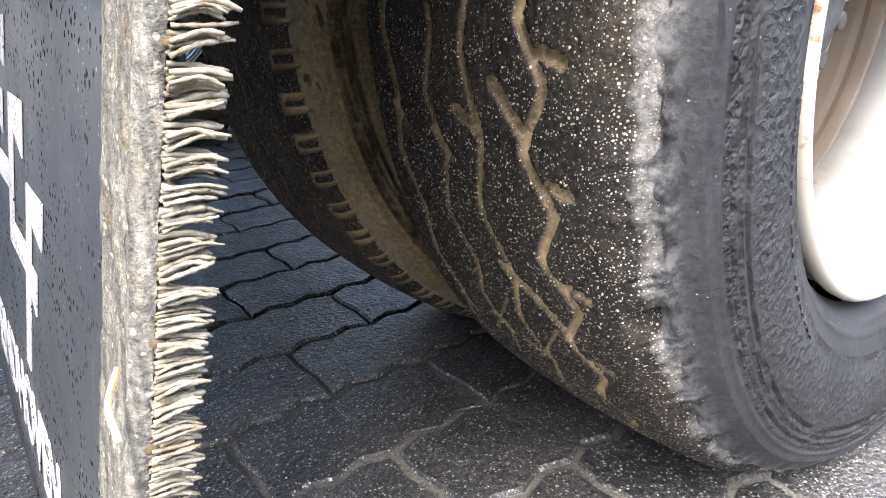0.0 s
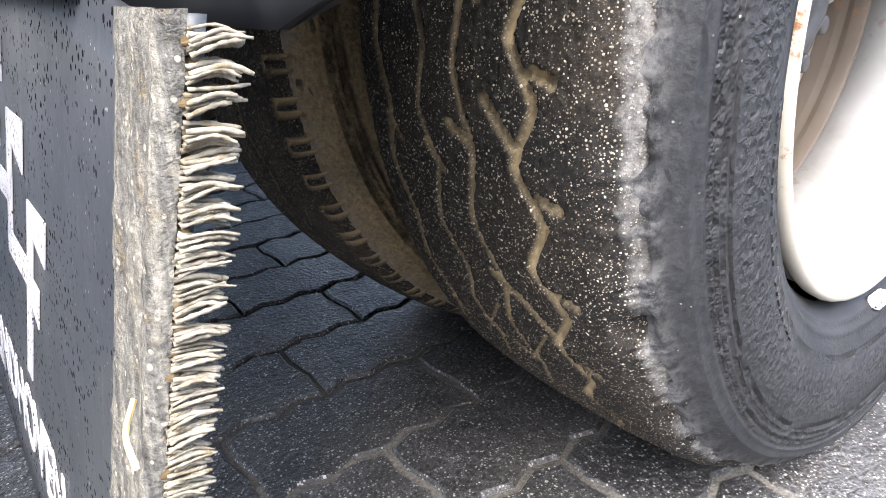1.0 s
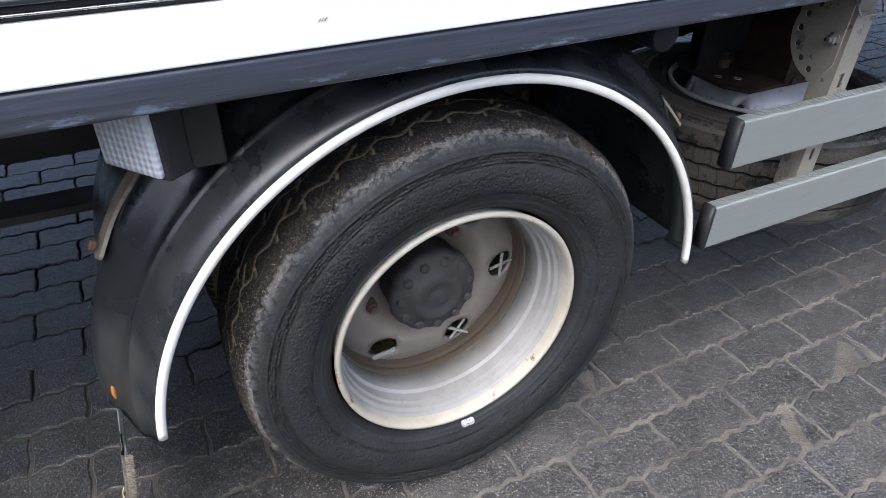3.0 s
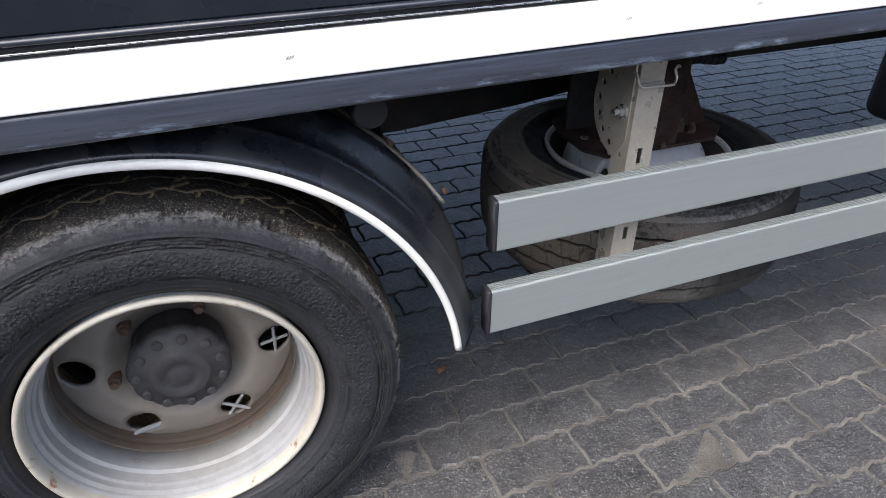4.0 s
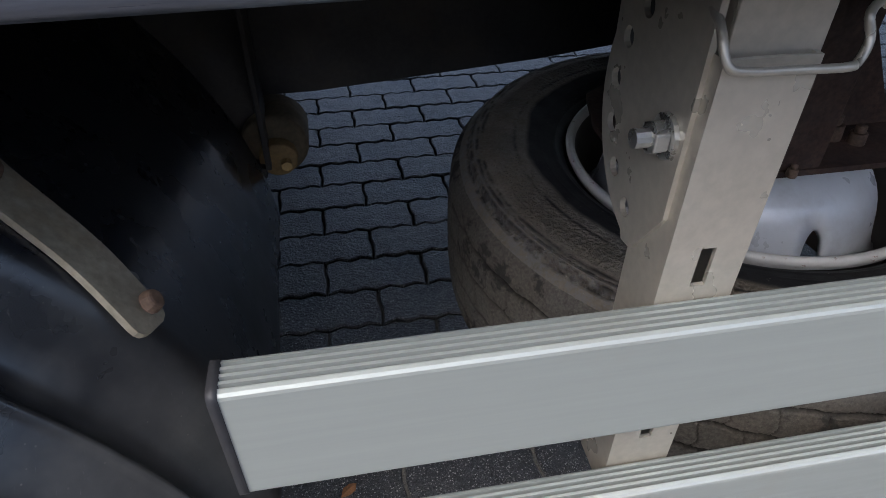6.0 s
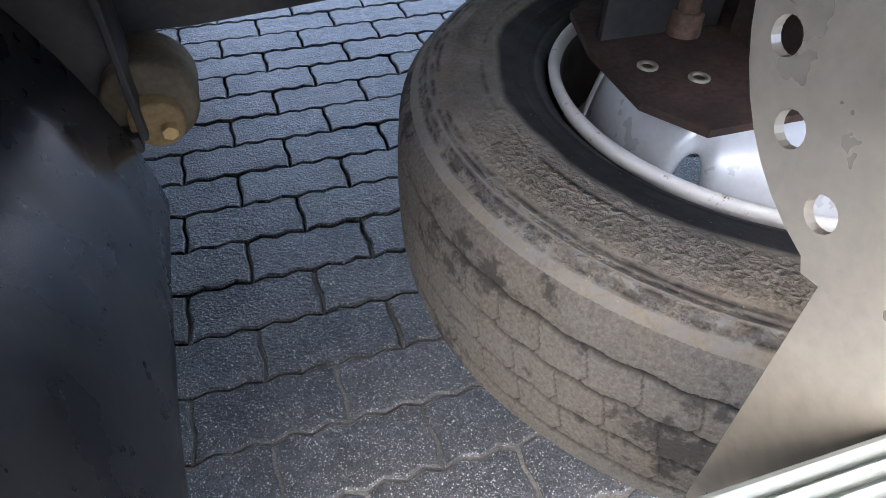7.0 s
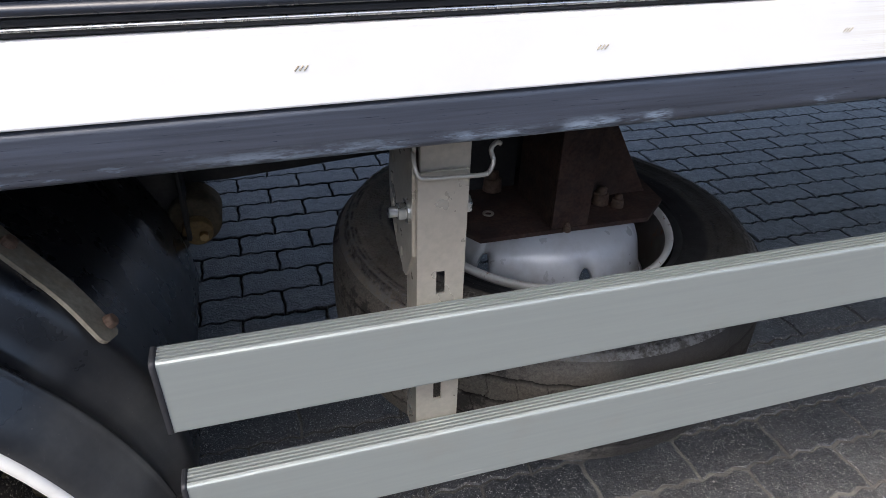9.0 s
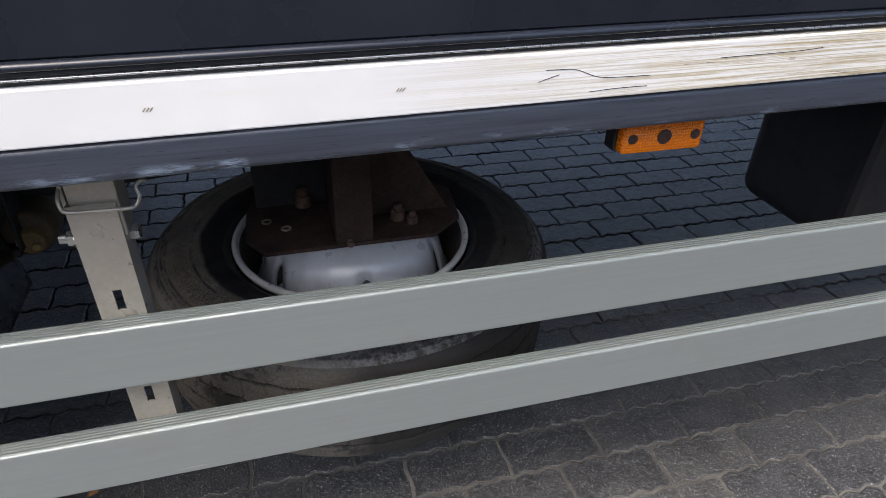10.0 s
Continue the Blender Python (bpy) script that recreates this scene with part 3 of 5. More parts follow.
def holed_ring(r0, r1, holes, hole_radius, hole_at, shape, spokes=40, rings=4, phase=0.0, stretch=1.0):
    """A ring of sheet between two radii with round holes in it; shape(r) gives its height. Points come as (x, h, z)."""
    verts, faces = [], []
    half = math.pi / holes

    def edge(cx, cz, dx, dz, mid):
        lo, hi = 0.0, 0.4
        for _ in range(40):
            t = (lo + hi) / 2
            x, z = cx + dx * t, cz + dz * t
            r, a = math.hypot(x, z), math.atan2(z, x)
            a = (a - mid + math.pi) % (2 * math.pi) - math.pi
            if r0 <= r <= r1 and abs(a) <= half:
                lo = t
            else:
                hi = t
        return cx + dx * lo, cz + dz * lo

    for h in range(holes):
        mid = phase + 2 * half * h
        cx, cz = hole_at * math.cos(mid), hole_at * math.sin(mid)
        marks = []
        for r, s in ((r0, -1), (r0, 1), (r1, -1), (r1, 1)):
            px, pz = r * math.cos(mid + s * half), r * math.sin(mid + s * half)
            marks.append(math.atan2(pz - cz, px - cx) % (2 * math.pi))
        ways = sorted({*marks, *[(mid + 2 * math.pi * k / spokes) % (2 * math.pi) for k in range(spokes)]})
        base = len(verts)
        for a in ways:
            dx, dz = math.cos(a), math.sin(a)
            ex, ez = edge(cx, cz, dx, dz, mid)
            hx, hz = cx + dx * hole_radius, cz + dz * hole_radius
            for k in range(rings + 1):
                f = k / rings
                x, z = hx + (ex - hx) * f, hz + (ez - hz) * f
                verts.append((x, shape(math.hypot(x, z)), z))
        m = len(ways)
        for i in range(m):
            j = (i + 1) % m
            for k in range(rings):
                a, b = base + i * (rings + 1) + k, base + j * (rings + 1) + k
                faces.append((a, a + 1, b + 1, b))
    return verts, faces


def crisp(me, count, rings):
    """Marks some rings of a revolved mesh, with count points to its profile, as sharp edges."""
    for e in me.edges:
        a, b = e.vertices
        if a % count == b % count and a % count in rings:
            e.use_edge_sharp = True
    return me


def solid(ob, thickness, offset=0.0):
    mod = ob.modifiers.new("thickness", "SOLIDIFY")
    mod.thickness, mod.offset = thickness, offset
    return ob


def weld(me, distance=0.0015):
    bm = bmesh.new()
    bm.from_mesh(me)
    bmesh.ops.remove_doubles(bm, verts=bm.verts, dist=distance)
    bmesh.ops.recalc_face_normals(bm, faces=bm.faces)
    bm.to_mesh(me)
    bm.free()
    return smooth(me)


# ---- tyres ----
def wave(s, period):
    """A zigzag between -1 and 1, slightly rounded."""
    t = (s / period) % 1.0
    z = 4 * np.abs(t - 0.5) - 1
    return np.sin(z * np.pi / 2) * 0.35 + z * 0.65


def segment_mask(s, y, period, a, b, half_width):
    """How near points lie to a short stroke that repeats along the tread."""
    s = (s - a[0] + period / 2) % period - period / 2
    dx, dy = b[0] - a[0], b[1] - a[1]
    t = np.clip((s * dx + (y - a[1]) * dy) / (dx * dx + dy * dy), 0, 1)
    d = np.hypot(s - t * dx, y - a[1] - t * dy)
    return np.clip((1.3 - d / half_width) / 0.5, 0, 1)


def tyre_mesh(name, R, width, tread, grooves, strokes, materials, rim=0.243, around=840, across=84, ground=None, axis="Y", ragged=0.0, seed=3, dish=0.017):
    """A whole tyre: grooved tread, two sidewalls with mould rings, bead. Axis along Y (or Z)."""
    rng = np.random.default_rng(seed)
    theta = np.arange(around) * 2 * np.pi / around
    s = theta * R
    y0, y1 = tread
    ys = np.linspace(y0, y1, across)
    S, Y = np.meshgrid(s, ys, indexing="ij")
    f = (Y - (y0 + y1) / 2) / ((y1 - y0) / 2)
    rr = R - 0.006 * f ** 2 - 0.010 * np.abs(f) ** 14
    mask = np.zeros_like(rr)
    mud = np.zeros_like(rr)
    for centre, amp, period, half_width, depth, shift in grooves:
        wob = sum(np.sin(S * k + p) for k, p in ((21, 0.3), (47, 1.7), (83, 2.2))) * 0.0006
        d = np.abs(Y - centre - amp * wave(S + shift, period) - wob)
        g = np.clip((1.25 - d / half_width) / 0.45, 0, 1)
        mask = np.maximum(mask, g * depth / 0.007)
        mud = np.maximum(mud, g)
    for period, a, b, half_width, depth in strokes:
        g = segment_mask(S, Y, period, a, b, half_width)
        mask = np.maximum(mask, g * depth / 0.007)
        mud = np.maximum(mud, g * (0.6 if half_width < 0.0012 else 1.0))
    rr = rr - 0.007 * np.clip(mask, 0, 1)
    rr = rr + rng.normal(0, 0.00035, rr.shape)
    if ragged:
        tear = np.convolve(rng.normal(0, 1.2, around + 16), np.ones(9) / 9, "same")[:around]
        tear2 = np.convolve(rng.normal(0, 1.3, around + 40), np.ones(33) / 33, "same")[:around]
        edge = np.clip((y0 + 0.016 - Y) / 0.016, 0, 1)
        rr = rr - ragged * edge * np.abs(tear[:, None] * 1.2 + tear2[:, None] * 2.0)
        Y = Y + edge * (tear[:, None] * 0.6 + tear2[:, None] * 1.5) * ragged
    drop = R - 0.016
    side = [(drop - 0.004, y0 - 0.006), (drop - 0.012, y0 - 0.010)]
    rs = np.linspace(drop - 0.016, rim + 0.004, 84)
    half = width / 2
    for r in rs:
        u = (r - 0.315) / (R - 0.315 if r > 0.315 else 0.315 - rim)
        bulge = 0.0 + (0.013 * u ** 2 if r > 0.315 else dish * abs(u) ** 2.2)
        for mark, high, wide in ((0.3520, 0.0012, 0.0016), (0.3470, 0.0014, 0.0014), (0.3420, 0.0014, 0.0014), (0.3370, 0.0011, 0.0014), (0.281, 0.0008, 0.0015), (0.262, 0.0018, 0.003), (0.255, 0.0012, 0.002)):
            bulge -= high * math.exp(-((r - mark) / wide) ** 2)
        side.append((r, bulge))
    side.append((rim - 0.002, dish + 0.004))
    ks = len(side)
    rows_near = np.array(side[::-1])
    rows_far = np.array([(r, width - y) for r, y in side])
    k = ks * 2 + across
    Rall = np.concatenate([np.repeat(rows_near[None, :, 0], around, 0), rr, np.repeat(rows_far[None, :, 0], around, 0)], 1)
    Yall = np.concatenate([np.repeat(rows_near[None, :, 1], around, 0), Y, np.repeat(rows_far[None, :, 1], around, 0)], 1)
    C, Sn = np.cos(theta)[:, None], np.sin(theta)[:, None]
    X, Z = Rall * C, Rall * Sn
    if ground is not None:
        low = Z < -ground
        squeeze = np.clip((-ground + 0.10 - Z) / 0.10, 0, 1) ** 2 * np.clip((Rall - 0.25) / 0.08, 0, 1)
        Yall = Yall + (Yall - half) / half * 0.010 * squeeze * (np.abs(Yall - half) > half * 0.8)
        Z = np.where(low, -ground + (Z + ground) * 0.02, Z)
    if axis == "Y":
        verts = np.stack([X, Yall, Z], -1).reshape(-1, 3)
    else:
        verts = np.stack([X, Z, Yall], -1).reshape(-1, 3)
    i = np.arange(around)[:, None]
    j = (i + 1) % around
    p = np.arange(k - 1)[None, :]
    quads = np.stack([i * k + p, i * k + p + 1, j * k + p + 1, j * k + p], -1).reshape(-1, 4)
    if axis != "Y":
        quads = quads[:, ::-1]
    me = bpy.data.meshes.new(name)
    me.vertices.add(len(verts))
    me.vertices.foreach_set("co", verts.ravel())
    me.loops.add(quads.size)
    me.loops.foreach_set("vertex_index", quads.ravel())
    me.polygons.add(len(quads))
    me.polygons.foreach_set("loop_start", np.arange(len(quads)) * 4)
    slot = np.full(k - 1, 1)
    slot[ks:ks + across - 1] = 0
    slot[:6] = 2
    slot[-6:] = 2
    me.polygons.foreach_set("material_index", np.tile(slot, around))
    me.update(calc_edges=True)
    me.validate()
    for m in materials:
        me.materials.append(m)
    full = np.zeros((around, k))
    full[:, ks:ks + across] = np.clip(mud, 0, 1)
    me.attributes.new("groove", "FLOAT", "POINT").data.foreach_set("value", full.ravel())
    return smooth(me)


# ---- the ground ----
PAVER_X, PAVER_Y = 0.2286, 0.1125
ROW_Y0, ROW_X0 = 0.950, 0.450
GAP = 0.0058


def paver_outline(rng):
    """Zigzag long edges, slightly toothed short edges, so that neighbours interlock."""
    W, teeth = PAVER_Y - GAP, 4
    amp = 0.0050
    bottom = []
    for i in range(teeth * 2 + 1):
        x = PAVER_X * i / (teeth * 2)
        bottom.append((min(max(x, GAP / 2), PAVER_X - GAP / 2), amp * (1 if i % 2 else -1)))
    right = [(PAVER_X - GAP / 2 + 0.0035, W * 0.35), (PAVER_X - GAP / 2 - 0.0025, W * 0.68)]
    left = [(GAP / 2 - 0.0025, W * 0.68), (GAP / 2 + 0.0035, W * 0.35)]
    top = [(x, y + W) for x, y in bottom[::-1]]
    return [(x - PAVER_X / 2 + rng.uniform(-0.0006, 0.0006), y + GAP / 2 - PAVER_Y / 2 + rng.uniform(-0.0008, 0.0008)) for x, y in bottom + right + top + left]


def paver_geometry(rng, lift=0.0):
    outline = paver_outline(rng)
    n = len(outline)
    verts = [(x, y, -0.022) for x, y in outline] + [(x, y, -0.0034 + lift) for x, y in outline]
    verts += [(x * 0.972, y * 0.94, lift + rng.uniform(-0.0006, 0.0006)) for x, y in outline]
    faces = [tuple(2 * n + i for i in range(n))]
    for a in (0, 1):
        faces += [(a * n + i, a * n + (i + 1) % n, (a + 1) * n + (i + 1) % n, (a + 1) * n + i) for i in range(n)]
    return verts, faces


def build_ground():
    ground = new("ground", mesh_of("ground", [(-60, -60, -0.020), (60, -60, -0.020), (60, 60, -0.020), (-60, 60, -0.020)], [(0, 1, 2, 3)], [M["soil"]]))
    tagged(ground, "yard ground under grey interlocking concrete pavers, dark soil joints", "ground", kind="structure")
    rng = random.Random(11)
    fill = bmesh.new()
    nx, ny = 110, 28
    grid = [[fill.verts.new((-2.2 + 7.5 * i / nx, -2.4 + 3.35 * j / ny, -0.0024 - 0.0032 * min(max(0.0, (j / ny - 0.76) / 0.08), 1.0) - 0.011 * max(0.0, (j / ny - 0.88) / 0.12) + 0.0022 * noise.noise((i * 0.9, j * 0.9, 2)))) for j in range(ny + 1)] for i in range(nx + 1)]
    for i in range(nx):
        for j in range(ny):
            fill.faces.new((grid[i][j], grid[i + 1][j], grid[i + 1][j + 1], grid[i][j + 1]))
    tagged(part("joint_sand", fill, M["sand"], ground, "pale sand filling the paver joints", True), kind="stuff")
    shapes = []
    for k in range(10):
        v, f = paver_geometry(rng)
        shapes.append(mesh_of("paver", v, f, [M["paver"]], False))
    rest_v, rest_f = [], []
    count = 0
    for row in range(-32, 40):
        y = ROW_Y0 + PAVER_Y * (row + 0.5)
        for col in range(-18, 30):
            x = ROW_X0 + PAVER_X * (col + 0.5 + (0.5 if row % 2 else 0.0))
            if not (-2.2 < x < 5.4 and -2.4 < y < 5.2):
                continue
            dz, rx, ry, rz = rng.uniform(-0.002, 0.0015), rng.uniform(-0.35, 0.35), rng.uniform(-0.3, 0.3), rng.uniform(-0.35, 0.35)
            m = pose(x, y, dz, rx, ry, rz)
            near = -0.65 < x < 1.75 and -0.25 < y < 1.05
            if near and count < 300:
                ob = new("paver", shapes[rng.randrange(len(shapes))])
                ob.parent, ob.matrix_basis = ground, m
                count += 1
            else:
                v, f = paver_geometry(rng)
                b = len(rest_v)
                rest_v += [m @ Vector(p) for p in v]
                rest_f += [tuple(b + i for i in q) for q in f]
    far = new("pavers", mesh_of("pavers", rest_v, rest_f, [M["paver_far"]], False))
    far.parent = ground
    tagged(far, "grey concrete pavers in running bond", kind="stuff")
    return ground


build_ground()
def build_sky_block(name, x0, x1, y0, y1, height):
    v = [(x, y, z) for z in (-0.1, height) for x, y in ((x0, y0), (x1, y0), (x1, y1), (x0, y1))]
    ob = new(name, mesh_of(name, v, [(3, 2, 1, 0), (4, 5, 6, 7), (0, 1, 5, 4), (1, 2, 6, 5), (2, 3, 7, 6), (3, 0, 4, 7)], [M["wall"]], False))
    tagged(ob, "plain grey wall, unseen, added to block low sky light", "wall", kind="structure")


# Unseen walls, added only to hold back low sky light around the truck.
build_sky_block("wall_south", -16, 22, -7.3, -7.0, 3.4)
build_sky_block("wall_north", -16, 22, 11.0, 11.3, 2.1)
build_sky_block("wall_west", -16.3, -16, -9.3, 11.3, 4.2)
build_sky_block("wall_east", 22, 22.3, -9.3, 11.3, 4.2)

# ---- the truck ----
truck = thing("truck", "parked truck with dark body, white stripe and grey side guard", "truck")
HUB_Z = 0.384
TILT_BED = -0.84


def bed_part(name, verts, faces, material, label="", smoothed=False):
    ob = part(name, weld_free(mesh_of(name, verts, faces, [material], smoothed)), None, truck, label)
    ob.matrix_basis = pose(0, 0, 0.8975, 0, TILT_BED, 0)
    return ob


def weld_free(me):
    bm = bmesh.new()
    bm.from_mesh(me)
    bmesh.ops.recalc_face_normals(bm, faces=bm.faces)
    bm.to_mesh(me)
    bm.free()
    return me


def build_bed():
    x0, x1 = -3.2, 5.2
    steps = 60
    v, f = extruded(rounded_outline(-0.055, 0.030, 0.0, 0.0425, 0.007), x0, x1, steps=steps)
    bed_part("bed_rail", v, f, M["rail"], "dark blue steel rail with pale scratches", True)
    v, f = extruded(rounded_outline(-0.058, 0.02, 0.0435, 0.0985, 0.002, 2), x0, x1)
    board = bed_part("side_stripe", v, f, M["board"], "white stripe, scratched and yellowed towards the front", False)
    v, f = extruded(rounded_outline(-0.050, 0.02, 0.0995, 0.1035, 0.001, 1), x0, x1)
    bed_part("recess", v, f, M["cap"], "black recess above the stripe")
    v, f = extruded(rounded_outline(-0.055, 0.02, 0.1037, 0.1063, 0.001, 2), x0, x1)
    bed_part("bead_line", v, f, M["zinc_bright"], "thin bright metal bead")
    v, f = extruded(rounded_outline(-0.054, 0.02, 0.1065, 0.1125, 0.002, 2), x0, x1)
    bed_part("groove_strip", v, f, M["cap"], "")
    v, f = extruded(rounded_outline(-0.060, 0.02, 0.1127, 0.1205, 0.0038, 4), x0, x1)
    bed_part("moulding", v, f, M["mould"], "glossy dark rounded moulding", True)
    v, f = extruded(rounded_outline(-0.050, 0.0, 0.1207, 1.9, 0.002, 1), x0, x1)
    bed_part("side_panel", v, f, M["panel"], "dark glossy body side panel")
    v, f = extruded(rounded_outline(0.032, 2.42, 0.035, 0.10, 0.002, 1), x0, x1)
    bed_part("bed_floor", v, f, M["under"], "dark underside of the cargo bed")
    v, f = extruded(rounded_outline(2.425, 2.50, 0.0, 1.9, 0.004, 1), x0, x1)
    bed_part("far_side_panel", v, f, M["panel"], "")
    for x in (0.242, 0.713, 0.946, 1.186, 1.66, -0.23):
        bm = bmesh.new()
        for k in range(3):
            swept([(x + 0.0032 * k - 0.005, -0.0582, 0.0700), (x + 0.0032 * k - 0.002, -0.0582, 0.0735)], 4, 0.0006, bm=bm)
        part("printed_mark", bm, M["strap"], board, "tiny brown printed mark")
    for line in (((1.336, 0.0674), (1.350, 0.0715), (1.360, 0.0740)), ((1.344, 0.0800), (1.362, 0.0795), (1.380, 0.0780), (1.408, 0.0680), (1.440, 0.0660), (1.472, 0.0655)), ((1.398, 0.0520), (1.43, 0.0535), (1.47, 0.0535)), ((1.56, 0.0790), (1.66, 0.0800), (1.70, 0.0820))):
        bm = swept(curve_points([(x, -0.0581, z) for x, z in line], 5), 5, 0.00042)
        part("scratch", bm, M["under"], board, "dark scratch")
    for x in np.arange(-3.06, 4.6, 0.62):
        bed = cuboid(x - 0.035, x + 0.035, 0.05, 2.4, -0.004, 0.034, 0.004)
        ob = part("cross_member", bed, M["chassis"], truck, "dark steel cross member")
        ob.matrix_basis = pose(0, 0, 0.8975, 0, TILT_BED, 0)


build_bed()


# ---- rear wheels ----
GROOVES = [
    (0.072, 0.0075, 0.062, 0.0027, 0.005, 0.0),
    (0.113, 0.0050, 0.085, 0.0020, 0.005, 0.02),
    (0.146, 0.0045, 0.070, 0.0016, 0.005, 0.05),
    (0.186, 0.0050, 0.075, 0.0025, 0.005, 0.03),
]
STROKES = [
    (0.062, (0.015, 0.066), (0.019, 0.054), 0.0024, 0.005),
    (0.124, (0.052, 0.080), (0.030, 0.096), 0.0028, 0.005),
    (0.170, (0.020, 0.115), (0.033, 0.099), 0.0030, 0.005),
    (0.170, (0.105, 0.110), (0.096, 0.126), 0.0026, 0.004),
    (0.140, (0.040, 0.148), (0.055, 0.137), 0.0024, 0.004),
    (0.150, (0.090, 0.186), (0.104, 0.175), 0.0020, 0.004),
    (0.340, (0.060, 0.085), (0.110, 0.118), 0.0010, 0.003),
    (0.250, (0.160, 0.122), (0.215, 0.160), 0.0009, 0.003),
    (0.310, (0.200, 0.060), (0.260, 0.080), 0.0009, 0.003),
    (0.060, (0.030, 0.224), (0.034, 0.213), 0.0026, 0.005),
]
TYRE_R, TYRE_W = 0.392, 0.245
tyre_data = tyre_mesh("tyre", TYRE_R, TYRE_W, (0.022, 0.223), GROOVES, STROKES, [M["tread"], M["side"], M["bead"]], around=1250, across=196, ground=HUB_Z - 0.001, ragged=0.0060, dish=0.029)

INNER_STROKES = [(0.036, (0.010, 0.023), (0.010, 0.040), 0.0018, 0.005), (0.036, (0.022, 0.023), (0.022, 0.040), 0.0018, 0.005), (0.036, (0.010, 0.040), (0.022, 0.040), 0.0018, 0.005)]
inner_data = tyre_mesh("inner_tyre", TYRE_R, TYRE_W, (0.022, 0.223), GROOVES[1:], INNER_STROKES, [M["tread_inner"], M["side_inner"], M["bead"]], around=840, across=110, ground=HUB_Z - 0.001, ragged=0.001, seed=5)

RIM_PROFILE = [(0.2335, 0.036), (0.2375, 0.030), (0.2385, 0.0245), (0.2365, 0.0200), (0.2325, 0.0190), (0.2285, 0.022), (0.2265, 0.030), (0.2255, 0.042)]
BARREL = [(0.2255, 0.042), (0.2250, 0.0545), (0.2243, 0.0555), (0.2195, 0.0590), (0.2188, 0.0600), (0.2182, 0.0690), (0.2175, 0.0700), (0.2135, 0.0715), (0.2128, 0.0725), (0.2122, 0.0925), (0.2115, 0.0935), (0.2082, 0.0975), (0.2075, 0.0985), (0.2070, 0.142)]
RIDGE = [(0.2070, 0.142), (0.2048, 0.1435), (0.2040, 0.146), (0.2038, 0.157), (0.2046, 0.160), (0.2052, 0.163), (0.2048, 0.167), (0.2040, 0.171), (0.2036, 0.186), (0.2060, 0.205), (0.2150, 0.216)]


def disc_shape(r):
    """Height of the dirty wheel disc across its radius."""
    if r > 0.180:
        return 0.1838 + (r - 0.180) * 0.35
    if r > 0.135:
        return 0.1757 + (r - 0.135) * 0.18
    return 0.1757 + (0.135 - r) * 0.85


def build_wheel(y, inner=False):
    v, f = revolve(BARREL, 128)
    wheel = part("inner_rear_wheel" if inner else "rear_wheel", crisp(mesh_of("wheel_barrel", v, f, [M["rim"]]), len(BARREL), set(range(1, len(BARREL) - 1))), None, truck, "white painted steel wheel barrel" if not inner else "dusty steel inner wheel")
    wheel.location = (0, y, HUB_Z)
    solid(wheel, 0.006, 1.0)
    part("tyre", inner_data if inner else tyre_data, None, wheel, "worn black truck tyre with dry mud in its zigzag grooves" if not inner else "dusty brown inner twin tyre")
    if inner:
        return wheel
    v, f = revolve(RIM_PROFILE, 480)
    part("rim_flange", mesh_of("rim_flange", v, f, [M["flange"]]), None, wheel, "cream rim flange with rust spots")
    v, f = revolve(RIDGE, 128)
    part("lock_ridge", crisp(mesh_of("lock_ridge", v, f, [M["ridge"]]), len(RIDGE), {1, 3, 5, 7, 8}), None, wheel, "brown stained ridge inside the rim")
    v, f = holed_ring(0.080, 0.2050, 6, 0.0305, 0.1710, disc_shape, 40, 5, radians(-4))
    disc = part("wheel_disc", weld(mesh_of("wheel_disc", v, f, [M["disc"]])), None, wheel, "dirty cream wheel disc with six hand holes")
    solid(disc, 0.009, 0.0)
    return wheel


wheel = build_wheel(0.0)
inner_wheel = build_wheel(0.325, True)
for y in (1.90, 2.23):
    far_wheel = part("far_rear_wheel", inner_wheel.data, None, truck, "dusty steel wheel on the far side of the axle")
    far_wheel.location = (0, y, HUB_Z)
    part("tyre", inner_data, None, far_wheel, "dusty brown truck tyre")


